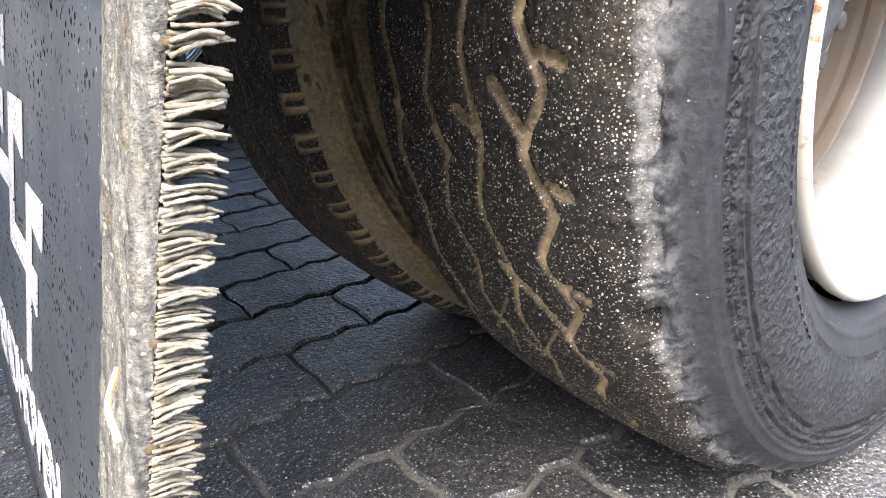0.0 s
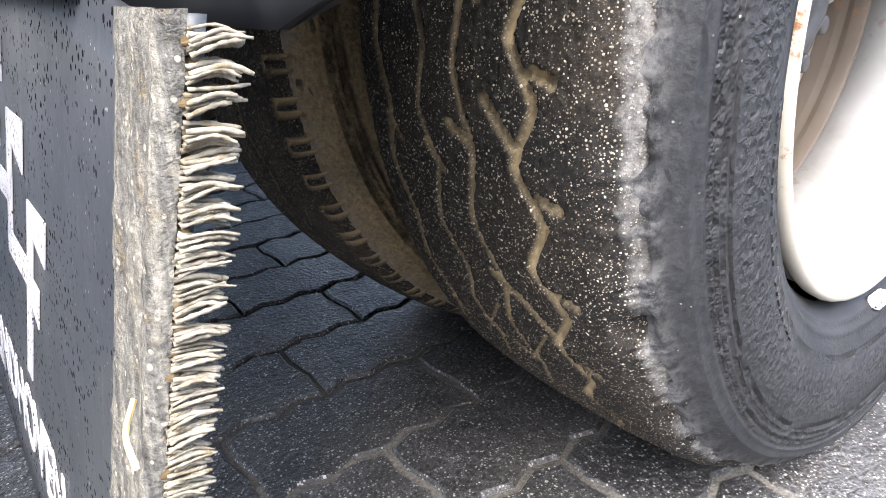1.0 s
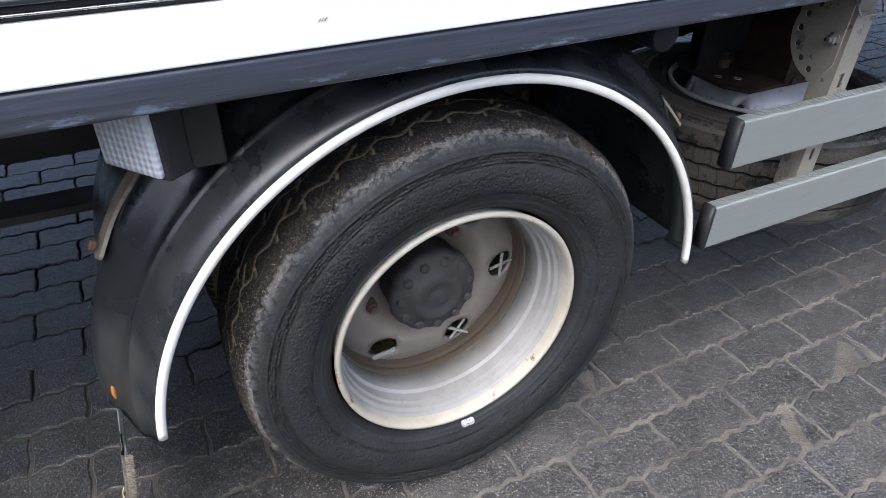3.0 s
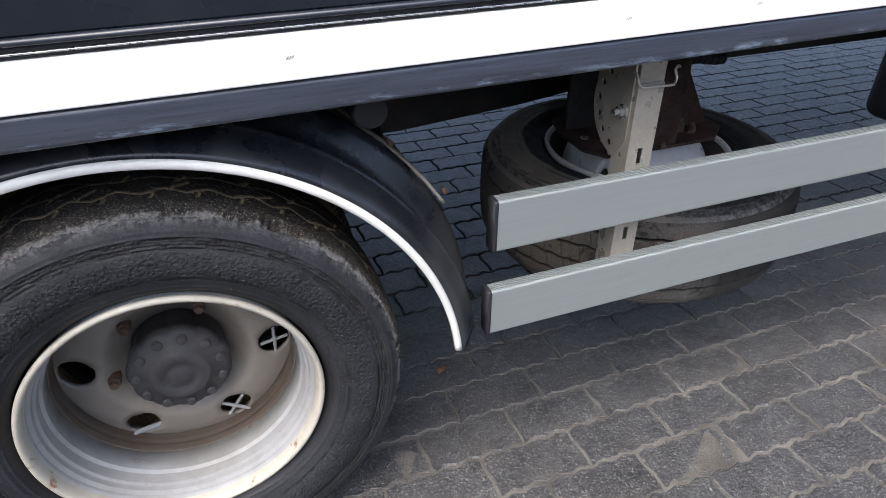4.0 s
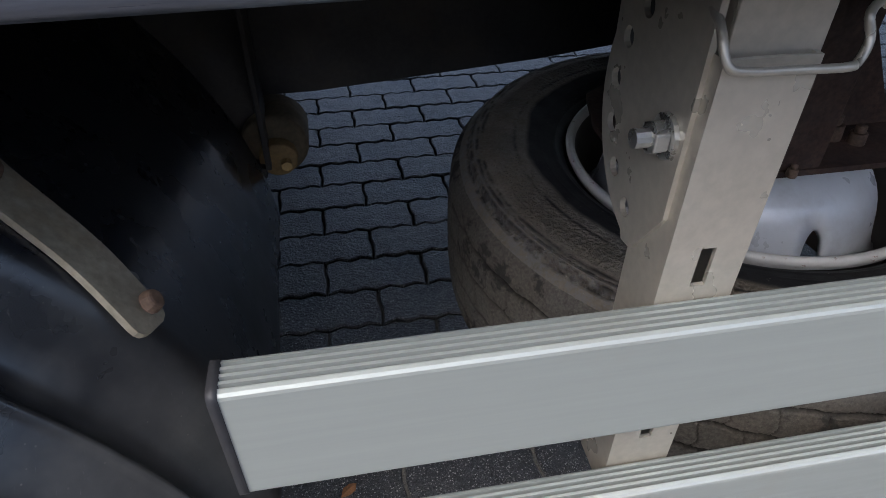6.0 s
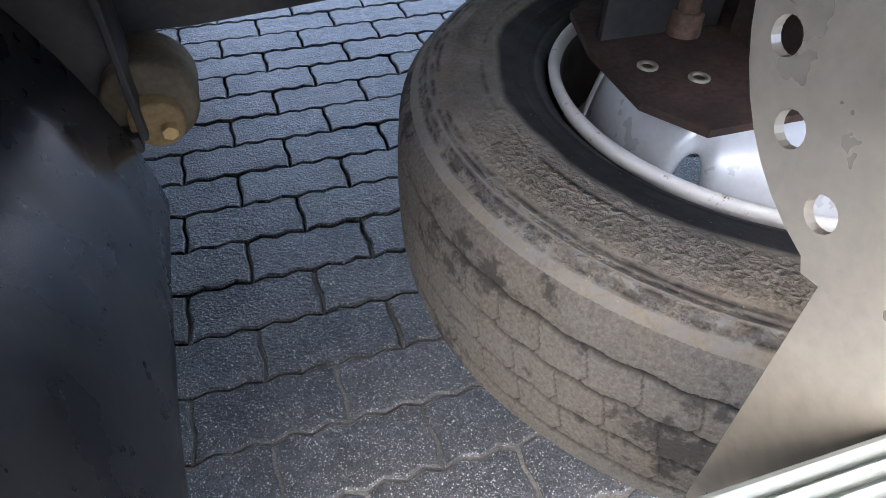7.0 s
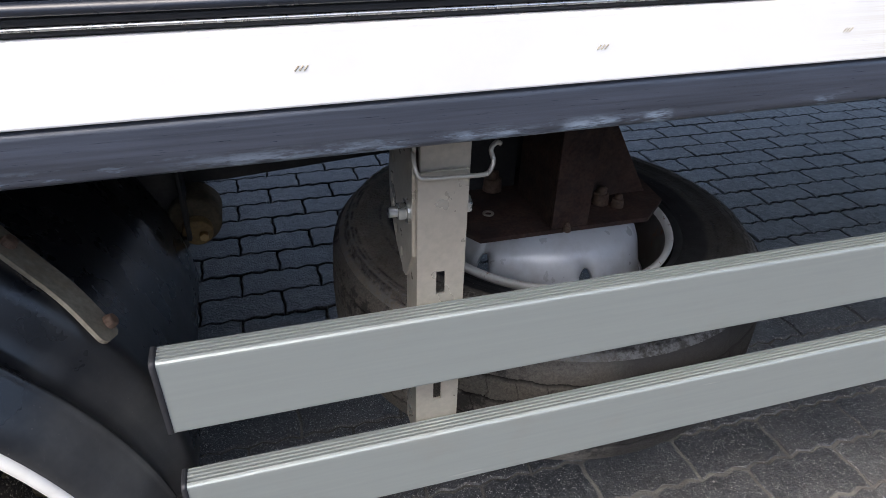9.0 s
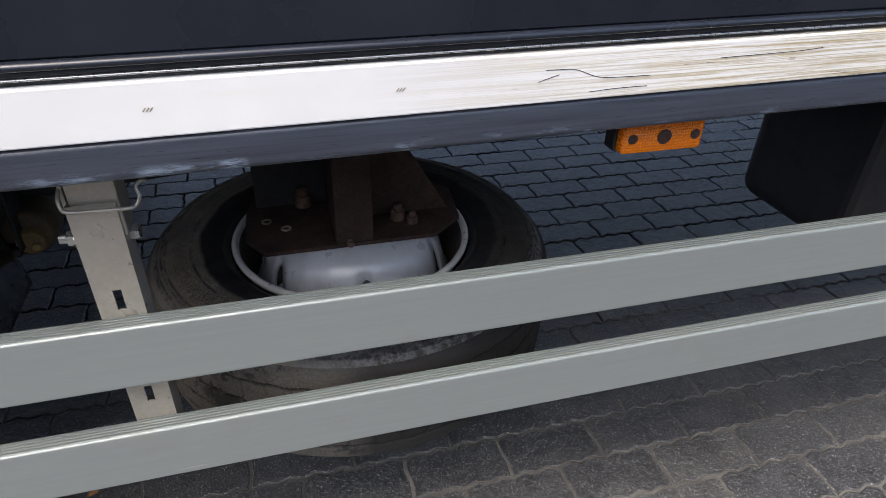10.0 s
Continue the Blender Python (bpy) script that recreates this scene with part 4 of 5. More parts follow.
def build_hub():
    prof = [(0.0, 0.118), (0.016, 0.118), (0.018, 0.1205), (0.030, 0.1215), (0.032, 0.119), (0.046, 0.1205), (0.052, 0.124), (0.054, 0.130), (0.076, 0.134), (0.082, 0.139), (0.085, 0.146), (0.086, 0.158), (0.081, 0.162), (0.080, 0.240)]
    v, f = revolve(prof, 198, wobble=lambda a, r, y: 0.0045 * abs(math.cos(5.5 * a - 1.1)) ** 0.6 if r > 0.079 and y < 0.163 else 0.0)
    part("hub_cap", mesh_of("hub_cap", v, f, [M["hub"]]), None, wheel, "weathered grey plastic hub cap")
    for k in range(11):
        a = 2 * math.pi * k / 11 + 0.2
        bm = rod((0.073 * math.cos(a), 0.148, 0.073 * math.sin(a)), (0.073 * math.cos(a), 0.128, 0.073 * math.sin(a)), 0.0115, 14, None, 0.0085, 0.002)
        part("nut_cover", bm, M["hub"], wheel, "", True)
    for deg in (190, 128, 63):
        a = radians(deg)
        x, z = 0.118 * math.cos(a), 0.118 * math.sin(a)
        bm = rod((x, 0.196, z), (x, 0.168, z), 0.0130, 6, None, 0.0120, 0.002)
        rod((x, 0.168, z), (x, 0.160, z), 0.0075, 12, bm)
        part("wheel_nut", bm, M["nut_rust"], wheel, "rusty wheel nut")
    bm = swept([(0.050, 0.1745, -0.138), (0.099, 0.1760, -0.171)], 8, 0.0034)
    part("valve_stem", bm, M["rim"], wheel, "pale valve extension")
    bm = swept([(0.059, 0.1790, -0.176), (0.092, 0.1790, -0.132)], 8, 0.0030)
    part("valve_bracket", bm, M["rim"], wheel, "pale bracket bar behind the hand hole")
    bm = swept([(-0.118, 0.184, -0.166), (-0.062, 0.184, -0.158)], 8, 0.005)
    part("valve_bracket", bm, M["rim"], wheel, "")
    bm = swept([(0.170, 0.178, -0.040), (0.172, 0.177, 0.016)], 8, 0.0034)
    part("valve_bracket", bm, M["rim"], wheel, "")
    bm = swept([(0.144, 0.176, -0.015), (0.197, 0.179, -0.008)], 8, 0.0032)
    part("valve_bracket", bm, M["rim"], wheel, "")
    bm = cuboid(0.004, 0.031, 0.011, 0.023, -0.258, -0.246, 0.003)
    part("balance_weight", bm, M["print"], wheel, "white balance weight on the rim edge")
    bm = rod((0, 0.245, 0), (0, 0.62, 0), 0.165, 40, None, None, 0.01)
    part("brake_drum", bm, M["chassis"], wheel, "dark brake drum")
    rng = random.Random(4)
    bm = bmesh.new()
    for base, span, count, rad, tall in ((-0.95, 0.55, 17, 0.283, 0.012), (0.6, 0.8, 22, 0.283, 0.012), (2.3, 0.6, 18, 0.283, 0.012), (-0.35, 0.5, 26, 0.268, 0.005), (3.3, 0.7, 22, 0.283, 0.012)):
        for k in range(count):
            if rng.random() < 0.12:
                continue
            a = base + span * k / count
            w = rng.uniform(0.45, 0.8) * span * rad / count
            m = pose(0, 0, 0, 0, 0, 0) @ Matrix.Rotation(-a, 4, "Y") @ Matrix.Translation((rad, 0.0048 if rad > 0.275 else 0.0108, 0)) @ Matrix.Rotation(radians(-18.4 if rad > 0.275 else -28), 4, "Z") @ Matrix.Diagonal((tall, 0.0016, w, 1))
            bmesh.ops.create_cube(bm, size=1.0, matrix=m)
    part("raised_marking", bm, M["side"], wheel, "raised rubber marking bars on the sidewall")["kind"] = "stuff"


build_hub()


# ---- mudguard over the rear wheels ----
FENDER = (-0.012, 0.36)


def build_mudguard():
    cx, cz = FENDER
    a0, a1 = radians(4.8), radians(177.0)
    outer = [(0.5000, -0.0175), (0.5080, -0.0135), (0.5200, 0.0070), (0.5310, 0.0300), (0.5333, 0.0328), (0.5360, 0.0346), (0.5372, 0.0370), (0.5364, 0.0394), (0.5335, 0.0415), (0.5316, 0.0450), (0.5304, 0.0520), (0.5302, 0.0590), (0.5340, 0.0660), (0.5460, 0.0760), (0.5660, 0.0880), (0.5760, 0.0970), (0.5790, 0.1060), (0.5755, 0.1250), (0.5660, 0.1700), (0.5580, 0.2200), (0.5500, 0.3000), (0.5450, 0.4550), (0.5440, 0.5750)]
    inner = [(r - 0.005, y + (0.003 if y < 0.05 else 0.0)) for r, y in outer[::-1]]
    def flare(a, r, y):
        low = min(max((radians(34) - a) / radians(26), 0.0), 1.0)
        bent = 0.013 * low * max(0.0, 1 - abs(y - 0.035) / 0.05)
        end = max((radians(42) - a) / radians(37), (a - radians(140)) / radians(37), 0.0)
        end = min(end, 1.0) ** 2
        thin = 0.0 if r in outer_radii else 0.005
        if a > 1.5:
            bent += end * (float(np.interp(y, (-0.0175, 0.036, 0.10, 0.455), (0.500, 0.519, 0.560, 0.556))) - thin - r)
        elif y > 0.03:
            bent += end * (min(0.556, r + thin) - thin - r - bent) * min((y - 0.03) / 0.04, 1.0)
        return bent

    outer_radii = {r for r, y in outer}
    v, f = revolve(outer + inner, 120, closed=True, start=a0, stop=a1, wobble=flare)
    short = []
    for x, y, z in v:
        a, r = math.atan2(z, x), math.hypot(x, z)
        if a > radians(150):
            back = radians(2.2 * max(0.0, 1 - abs(y + 0.02) / 0.045) + 1.0 * min(max(y - 0.05, 0.0) / 0.05, 1.0))
            a -= back * (a - radians(150)) / radians(27)
            y -= 0.016 * max(0.0, 1 - abs(y - 0.036) / 0.03) * min((a - radians(150)) / radians(20), 1.0)
        short.append((r * math.cos(a), y, r * math.sin(a)))
    v = short
    guard = part("mudguard", weld_free(mesh_of("mudguard", v, f, [M["fender"]])), None, truck, "black plastic mudguard, dusty")
    guard.location = (cx, 0, cz)
    trim_out = [(0.4870, -0.019), (0.4890, -0.0225), (0.4950, -0.0235), (0.4990, -0.0215), (0.5005, -0.0175), (0.4990, -0.010), (0.4880, -0.010)]
    v, f = revolve(trim_out, 120, closed=True, start=radians(6.0), stop=radians(174.0))
    part("edge_trim", weld_free(mesh_of("edge_trim", v, f, [M["trim"]])), None, guard, "white rubber edge trim")

    reach = sorted((y, r) for r, y in outer if y > 0.096)

    def skin(a, y):
        r = float(np.interp(y, [q[0] for q in reach], [q[1] for q in reach]))
        return r + flare(a, r, y) + 0.007

    def strap(sign):
        q = [(0.527, 0.084, 0.268), (0.507, 0.100, 0.291), (0.470, 0.125, 0.340), (0.420, 0.150, 0.388), (0.385, 0.180, 0.415), (0.362, 0.205, 0.430), (0.350, 0.225, 0.446), (0.338, 0.245, 0.462), (0.310, 0.260, 0.470), (0.270, 0.285, 0.472)]
        q = q[1:] if sign > 0 else [(-x * 0.985, y, z * 0.985) for x, y, z in q[1:]]
        laid = []
        for x, y, z in q:
            a = math.atan2(z, x)
            r = max(math.hypot(x, z), skin(a, y)) if y < 0.24 else math.hypot(x, z)
            laid.append((r * math.cos(a), y, r * math.sin(a)))
        pts = curve_points(laid, 6)
        pts = [pts[0] + (pts[1] - pts[0]) * f for f in (0.0, 0.22, 0.55)] + pts[1:]
        bm = bmesh.new()
        prev = None
        for i, p in enumerate(pts):
            way = (pts[min(i + 1, len(pts) - 1)] - pts[max(i - 1, 0)]).normalized()
            out = Vector((p.x, 0, p.z)).normalized()
            wide = way.cross(out).normalized()
            top = wide.cross(way).normalized()
            w = 0.019 * (0.5, 0.82, 0.96, 1.0)[min(i, 3)]
            ring = [bm.verts.new(p + wide * a * w + top * b * 0.0025) for a, b in ((-1, -1), (1, -1), (1, 1), (-1, 1))]
            if prev:
                for k in range(4):
                    bm.faces.new((prev[k], prev[(k + 1) % 4], ring[(k + 1) % 4], ring[k]))
            else:
                bm.faces.new(ring[::-1])
            prev = ring
        bm.faces.new(prev)
        bmesh.ops.recalc_face_normals(bm, faces=bm.faces)
        part("stay_strap", bm, M["strap"], guard, "bent galvanised stay strap, rust stained")
        for deg, y in ((31.4, 0.106), (42.8, 0.152)):
            a = radians(deg if sign > 0 else 180 - deg)
            c, s = math.cos(a), math.sin(a)
            r = skin(a, y) + (0.004 if sign < 0 else 0.009 if deg < 35 else 0.002)
            bm = rod((r * c, y, r * s), ((r + 0.009) * c, y, (r + 0.009) * s), 0.009, 12, None, 0.007, 0.002)
            part("strap_bolt", bm, M["nut_rust"], guard, "rusty strap bolt")

    bm = rod((0.372, 0.045, 0.494), (0.372, 0.50, 0.494), 0.027, 28, None, None, 0.004)
    part("stay_tube", bm, M["cap"], guard, "round black stay tube holding the mudguard", True)
    strap(1)
    strap(-1)
    bm = bmesh.new()
    bmesh.ops.create_uvsphere(bm, u_segments=20, v_segments=10, radius=1.0, matrix=pose(-0.5420, 0.079, 0.073) @ Matrix.Diagonal((0.004, 0.0065, 0.0135, 1)))
    part("reflector", bm, M["orange"], guard, "small oval orange reflector", True)


build_mudguard()


# ---- mudflap behind the wheel, with bristle edge ----
def build_flap():
    top_z, bottom_z, wide = 0.403, 0.122, 0.545

    def at(y, z, out=0.0):
        return Vector((-0.559 - 0.02 * (y - 0.03) - 0.175 * (0.381 - z) - out, y, z))

    def edge(z):
        return -0.0045 + 0.14 * (0.372 - z)

    bm = bmesh.new()
    nu, nv = 24, 14
    front, rear = [], []
    for side, store in ((0.0, rear), (-0.004, front)):
        for i in range(nu + 1):
            crest = top_z - 0.011 * min(max(0.0, 1 - (i - 2) / 3), 1.0)
            zs = [bottom_z + (crest - bottom_z) * j / nv for j in range(nv + 1)]
            store.append([bm.verts.new(at(edge(z) + 0.002 + (wide - edge(z)) * i / nu, z, side)) for z in zs])
    for g, flip in ((rear, False), (front, True)):
        for i in range(nu):
            for j in range(nv):
                q = (g[i][j], g[i][j + 1], g[i + 1][j + 1], g[i + 1][j])
                bm.faces.new(q[::-1] if flip else q)
    for i in range(nu):
        bm.faces.new((rear[i][0], rear[i + 1][0], front[i + 1][0], front[i][0]))
        bm.faces.new((rear[i][nv], front[i][nv], front[i + 1][nv], rear[i + 1][nv]))
    for j in range(nv):
        bm.faces.new((rear[0][j], front[0][j], front[0][j + 1], rear[0][j + 1]))
        bm.faces.new((rear[nu][j], rear[nu][j + 1], front[nu][j + 1], front[nu][j]))
    flap = part("mudflap", bm, M["flap"], truck, "black rubber mudflap with white print, dusty", True)
    bm = bmesh.new()
    rows = []
    rng = random.Random(21)
    nz = 150
    prof = [(0.0430, 0.0), (0.0400, 0.0022), (0.0340, 0.0030), (0.0290, 0.0022), (0.0230, 0.0026), (0.0170, 0.0016), (0.0110, 0.0020), (0.0065, 0.0044), (0.0025, 0.0048), (0.0, 0.0030), (-0.0005, 0.0)]
    for j in range(nz + 1):
        z = bottom_z + (top_z - 0.0098 - bottom_z) * j / nz
        lump = noise.noise((z * 160, 1.5, 0.3)) * 0.0016
        rows.append([bm.verts.new(at(edge(z) + y + rng.uniform(-0.0005, 0.0005) + (lump if y < 0.008 else 0.0), z, 0.0005 + h + (rng.uniform(-0.0002, 0.0002) + lump * 0.5) * (h > 0))) for y, h in prof])
    for a, b in zip(rows, rows[1:]):
        for k in range(len(prof) - 1):
            bm.faces.new((a[k], a[k + 1], b[k + 1], b[k]))
    bmesh.ops.recalc_face_normals(bm, faces=bm.faces)
    part("edge_strip", bm, M["flap_edge"], flap, "dusty raised edge strip", True)
    bm = bmesh.new()
    core = bmesh.new()
    z = bottom_z + 0.003
    while z < top_z - 0.0135:
        rise, fan = rng.uniform(-0.0012, 0.0012), rng.uniform(0.2, 0.95)
        hub = at(edge(z) + 0.0012, z, -0.0010)
        swept([hub + Vector((0, 0.002, -0.0030)), hub + Vector((rng.uniform(-0.001, 0.002), rng.uniform(-0.0035, 0.0), 0)), hub + Vector((0, 0.002, 0.0030))], 7, (0.0012, 0.0020, 0.0012), bm=core)
        for k in range(11):
            lift = (k % 4 - 1.5) * 0.0013 + rng.uniform(-0.0005, 0.0005)
            base = at(edge(z) + 0.0012 - 0.0019 * (k // 4) + rng.uniform(-0.0006, 0.0006), z + lift, 0.0005)
            reach = rng.uniform(0.0082, 0.0118)
            tip = base + Vector((reach, -0.0028 + rng.uniform(-0.0010, 0.0010), rise - lift * fan + rng.uniform(-0.0008, 0.0006)))
            mid = base.lerp(tip, 0.6) + Vector((0, 0, rng.uniform(-0.0003, 0.0018)))
            thick = rng.uniform(0.00036, 0.00072)
            path = curve_points([base, mid, tip], 4)
            swept(path, 6, [thick * (1.0 + 0.25 * math.sin(3 * i + k)) * (1.0 if i < len(path) - 1 else 0.6) for i in range(len(path))], bm=bm)
        z += rng.uniform(0.0050, 0.0062)
    part("bristle_fringe", bm, M["bristle"], flap, "frayed dusty bristle fringe", True)
    part("bristle_root", core, M["bristle_root"], flap, "brown muddy roots of the bristles", True)
    bm = swept(curve_points([at(0.012, 0.306, 0.006), at(0.008, 0.300, 0.009), at(0.003, 0.293, 0.008)], 4), 5, 0.0008)
    part("straw", bm, M["straw"], flap, "yellow straw caught in the fringe")

    def plate(outline, y0, z0, label, name):
        bm = bmesh.new()
        pts = [(y0 - u - 0.37 * w, z0 + w) for u, w in outline]
        lo = [bm.verts.new(at(y, z, 0.0004)) for y, z in pts]
        hi = [bm.verts.new(at(y, z, 0.0010)) for y, z in pts]
        bm.faces.new(hi)
        for k in range(len(pts)):
            bm.faces.new((lo[k], lo[(k + 1) % len(pts)], hi[(k + 1) % len(pts)], hi[k]))
        bmesh.ops.recalc_face_normals(bm, faces=bm.faces)
        part(name, bm, M["print"], flap, label)

    k = 0.015
    letter_e = [(0, 0), (0.070, 0), (0.070, k), (k, k), (k, 0.034), (0.034, 0.026), (0.034, 0.050), (k, 0.050), (k, 0.070), (0.046, 0.062), (0.046, 0.086), (0, 0.086)]
    letter_c = [(0, 0), (0.066, 0), (0.066, k), (k, k), (k, 0.066), (0.048, 0.056), (0.048, 0.082), (0, 0.082)]
    letter_f = [(0, 0), (k, 0), (k, 0.048), (0.032, 0.042), (0.032, 0.064), (k, 0.064), (k, 0.086), (0.044, 0.080), (0.044, 0.102), (0, 0.102)]
    plate(letter_e, 0.326, 0.294, "white angular emblem print", "emblem")
    plate(letter_c, 0.277, 0.263, "white angular emblem print", "emblem")
    plate(letter_f, 0.2365, 0.208, "white angular emblem print", "emblem")
    text = bpy.data.curves.new("lettering", "FONT")
    text.body, text.size, text.extrude, text.align_x = "EINDHOVEN", 0.054, 0.0003, "LEFT"
    text.offset = 0.0011
    ob = new("lettering", text)
    dg = bpy.context.evaluated_depsgraph_get()
    flat = bpy.data.meshes.new_from_object(ob.evaluated_get(dg))
    bpy.data.objects.remove(ob)
    xs = [p.co.x for p in flat.vertices]
    k = 0.240 / max(xs)
    for p in flat.vertices:
        p.co = at(0.387 - p.co.x * k, 0.157 + p.co.y, 0.0007 + p.co.z)
    part("lettering", flat, M["print"], flap, "white lettering EINDHOVEN")
    flat.materials.clear()
    flat.materials.append(M["print"])


build_flap()


# ---- side guard ----
def build_guard():
    for z0, x0, label in ((0.592, 0.5535, "upper grey aluminium guard rail"), (0.410, 0.5495, "lower grey aluminium guard rail")):
        h, d = 0.098, 0.0285
        out = rounded_outline(0.0, d, z0, z0 + h, 0.0045, 3)
        ridges = []
        for k in range(4):
            y = d - 0.0046 - k * 0.0052
            ridges += [(y, z0 + h), (y - 0.0002, z0 + h - 0.0070), (y - 0.0027, z0 + h - 0.0070), (y - 0.0029, z0 + h)]
        out = out[:8] + ridges + out[8:]
        v, f = extruded(out, x0, 4.4, steps=12)
        rail = part("guard_rail", weld_free(mesh_of("guard_rail", v, f, [M["alu"]], False)), None, truck, label)
        v, f = extruded(rounded_outline(-0.0012, d + 0.0012, z0 - 0.0012, z0 + h + 0.0012, 0.006, 3), x0 - 0.006, x0)
        part("end_cap", weld_free(mesh_of("end_cap", v, f, [M["cap"]])), None, rail, "dark plastic end cap")

    def post(px):
        x0, x1, y0, y1 = px, px + 0.053, 0.0300, 0.072
        zt, zb = 0.846, 0.470
        xm = (x0 + x1) / 2
        across = [(x0, y1 + 0.004), (x0, y0), (xm - 0.005, y0), (xm + 0.005, y0), (x1, y0), (x1, y1)]
        levels = [zb, 0.537, 0.565, 0.698, 0.728, zt]
        bm = bmesh.new()
        net = [[bm.verts.new((x, y, z)) for z in levels] for x, y in across]
        for i in range(5):
            for j in range(5):
                if i == 2 and j in (1, 3):
                    continue
                bm.faces.new((net[i][j], net[i + 1][j], net[i + 1][j + 1], net[i][j + 1]))
        bmesh.ops.bevel(bm, geom=[e for e in bm.edges if abs(e.verts[0].co.z - e.verts[1].co.z) > 0.01 and e.verts[0].co.y == y0 and e.verts[0].co.x in (x0, x1)], offset=0.004, segments=2, affect="EDGES", profile=0.5)
        p = part("guard_post", bm, M["zinc"], truck, "zinc plated folded steel guard post with slots")
        solid(p, 0.003, -1.0)
        upper = cuboid(x0 + 0.004, x1 + 0.003, y0 + 0.006, y0 + 0.009, 0.80, 0.95, 0.001)
        cuboid(x0 + 0.004, x0 + 0.007, y0 + 0.009, y1 + 0.01, 0.80, 0.95, 0, bm=upper)
        cuboid(x1, x1 + 0.003, y0 + 0.009, y1 + 0.01, 0.80, 0.95, 0, bm=upper)
        part("upper_sleeve", upper, M["zinc"], p, "zinc plated upper post sleeve")
        zt = 0.95
        cy, cz, rad = 0.057, 0.792, 0.091
        outline = [(0.040, zt), (0.040, 0.745), (0.068, 0.702), (0.082, 0.700)]
        for k in range(0, 13):
            a = radians(-72 + k * 7.5)
            outline.append((cy + rad * math.cos(a), cz + rad * math.sin(a)))
        outline.append((cy + rad, zt))
        bm = bmesh.new()
        hole_list = [(cy + (rad - 0.016) * math.cos(radians(a)), cz + (rad - 0.016) * math.sin(radians(a))) for a in (-67, -44, -21, 2, 25, 48)]
        edges = []

        def loop(points):
            vs = [bm.verts.new((x0 - 0.0012, y, z)) for y, z in points]
            edges.extend(bm.edges.new((vs[i], vs[(i + 1) % len(vs)])) for i in range(len(vs)))

        loop(outline)
        for hy, hz in hole_list:
            loop([(hy + 0.0068 * math.cos(t * math.pi / 8), hz + 0.0068 * math.sin(t * math.pi / 8)) for t in range(16)])
        bmesh.ops.triangle_fill(bm, edges=edges, use_beauty=True)
        bmesh.ops.recalc_face_normals(bm, faces=bm.faces)
        plate = part("perforated_plate", bm, M["zinc"], p, "pale perforated swivel plate")
        solid(plate, 0.004, 0.0)
        bm = rod((x0 - 0.003, cy, cz), (x0 - 0.006, cy, cz), 0.0135, 20)
        rod((x0 - 0.006, cy, cz), (x0 - 0.015, cy, cz), 0.0105, 6, bm, None, 0.0012)
        rod((x0 - 0.015, cy, cz), (x0 - 0.024, cy, cz), 0.0058, 12, bm)
        part("pivot_bolt", bm, M["zinc_bright"], p, "bright hexagonal pivot bolt")
        bm = rod((x1, cy, cz), (x1 + 0.012, cy, cz), 0.0105, 6, None, None, 0.0012)
        part("pivot_nut", bm, M["zinc_bright"], p, "")
        wire = curve_points([(x0 + 0.004, y0 + 0.04, 0.868), (x0 - 0.003, y0 + 0.008, 0.862), (x0 - 0.001, y0 - 0.004, 0.846), (x0 + 0.010, y0 - 0.005, 0.842), (x0 + 0.040, y0 - 0.005, 0.841), (x1 + 0.012, y0 - 0.004, 0.840), (x1 + 0.021, y0, 0.841), (x1 + 0.026, y0 + 0.004, 0.850), (x1 + 0.024, y0 + 0.008, 0.861), (x1 + 0.031, y0 + 0.012, 0.866), (x1 + 0.036, y0 + 0.012, 0.864)], 6)
        part("spring_clip", swept(wire, 8, 0.0025), M["zinc"], p, "bent wire safety clip", True)
        return p

    post(0.8185)
    post(2.95)


build_guard()


# ---- lamps ----
def build_lamps():
    z0 = 0.8575
    bm = cuboid(1.476, 1.592, -0.022, -0.004, z0 + 0.012, z0 + 0.054, 0.004, 3)
    lamp = part("marker_lamp", bm, M["amber"], truck, "orange side marker lamp", True)
    bm = cuboid(1.474, 1.594, -0.004, 0.020, z0 + 0.010, z0 + 0.066, 0.002)
    part("lamp_base", bm, M["black"], lamp, "black lamp base")
    for x in (1.489, 1.534, 1.579):
        bm = rod((x, -0.0235, z0 + 0.033), (x, -0.021, z0 + 0.033), 0.0065 if x != 1.534 else 0.010, 16)
        part("lamp_boss", bm, M["rust"], lamp, "")
    turn = Matrix.Translation((-0.4425, 0.030, 0.845)) @ Matrix.Rotation(radians(-52), 4, "Z")
    bm = cuboid(-0.050, 0.050, 0.004, 0.045, -0.055, 0.075, 0.006)
    work = part("work_lamp", bm, M["black"], truck, "square work lamp in black housing")
    work.matrix_basis = turn
    bm = cuboid(-0.044, 0.044, -0.003, 0.006, -0.048, 0.068, 0.003)
    part("lamp_lens", bm, M["clear"], work, "clear ribbed lens", True)
    bm = cuboid(-0.40, -0.34, 0.02, 0.05, 0.79, 0.93, 0.003)
    part("lamp_bracket", bm, M["chassis"], truck, "dark lamp bracket")


build_lamps()


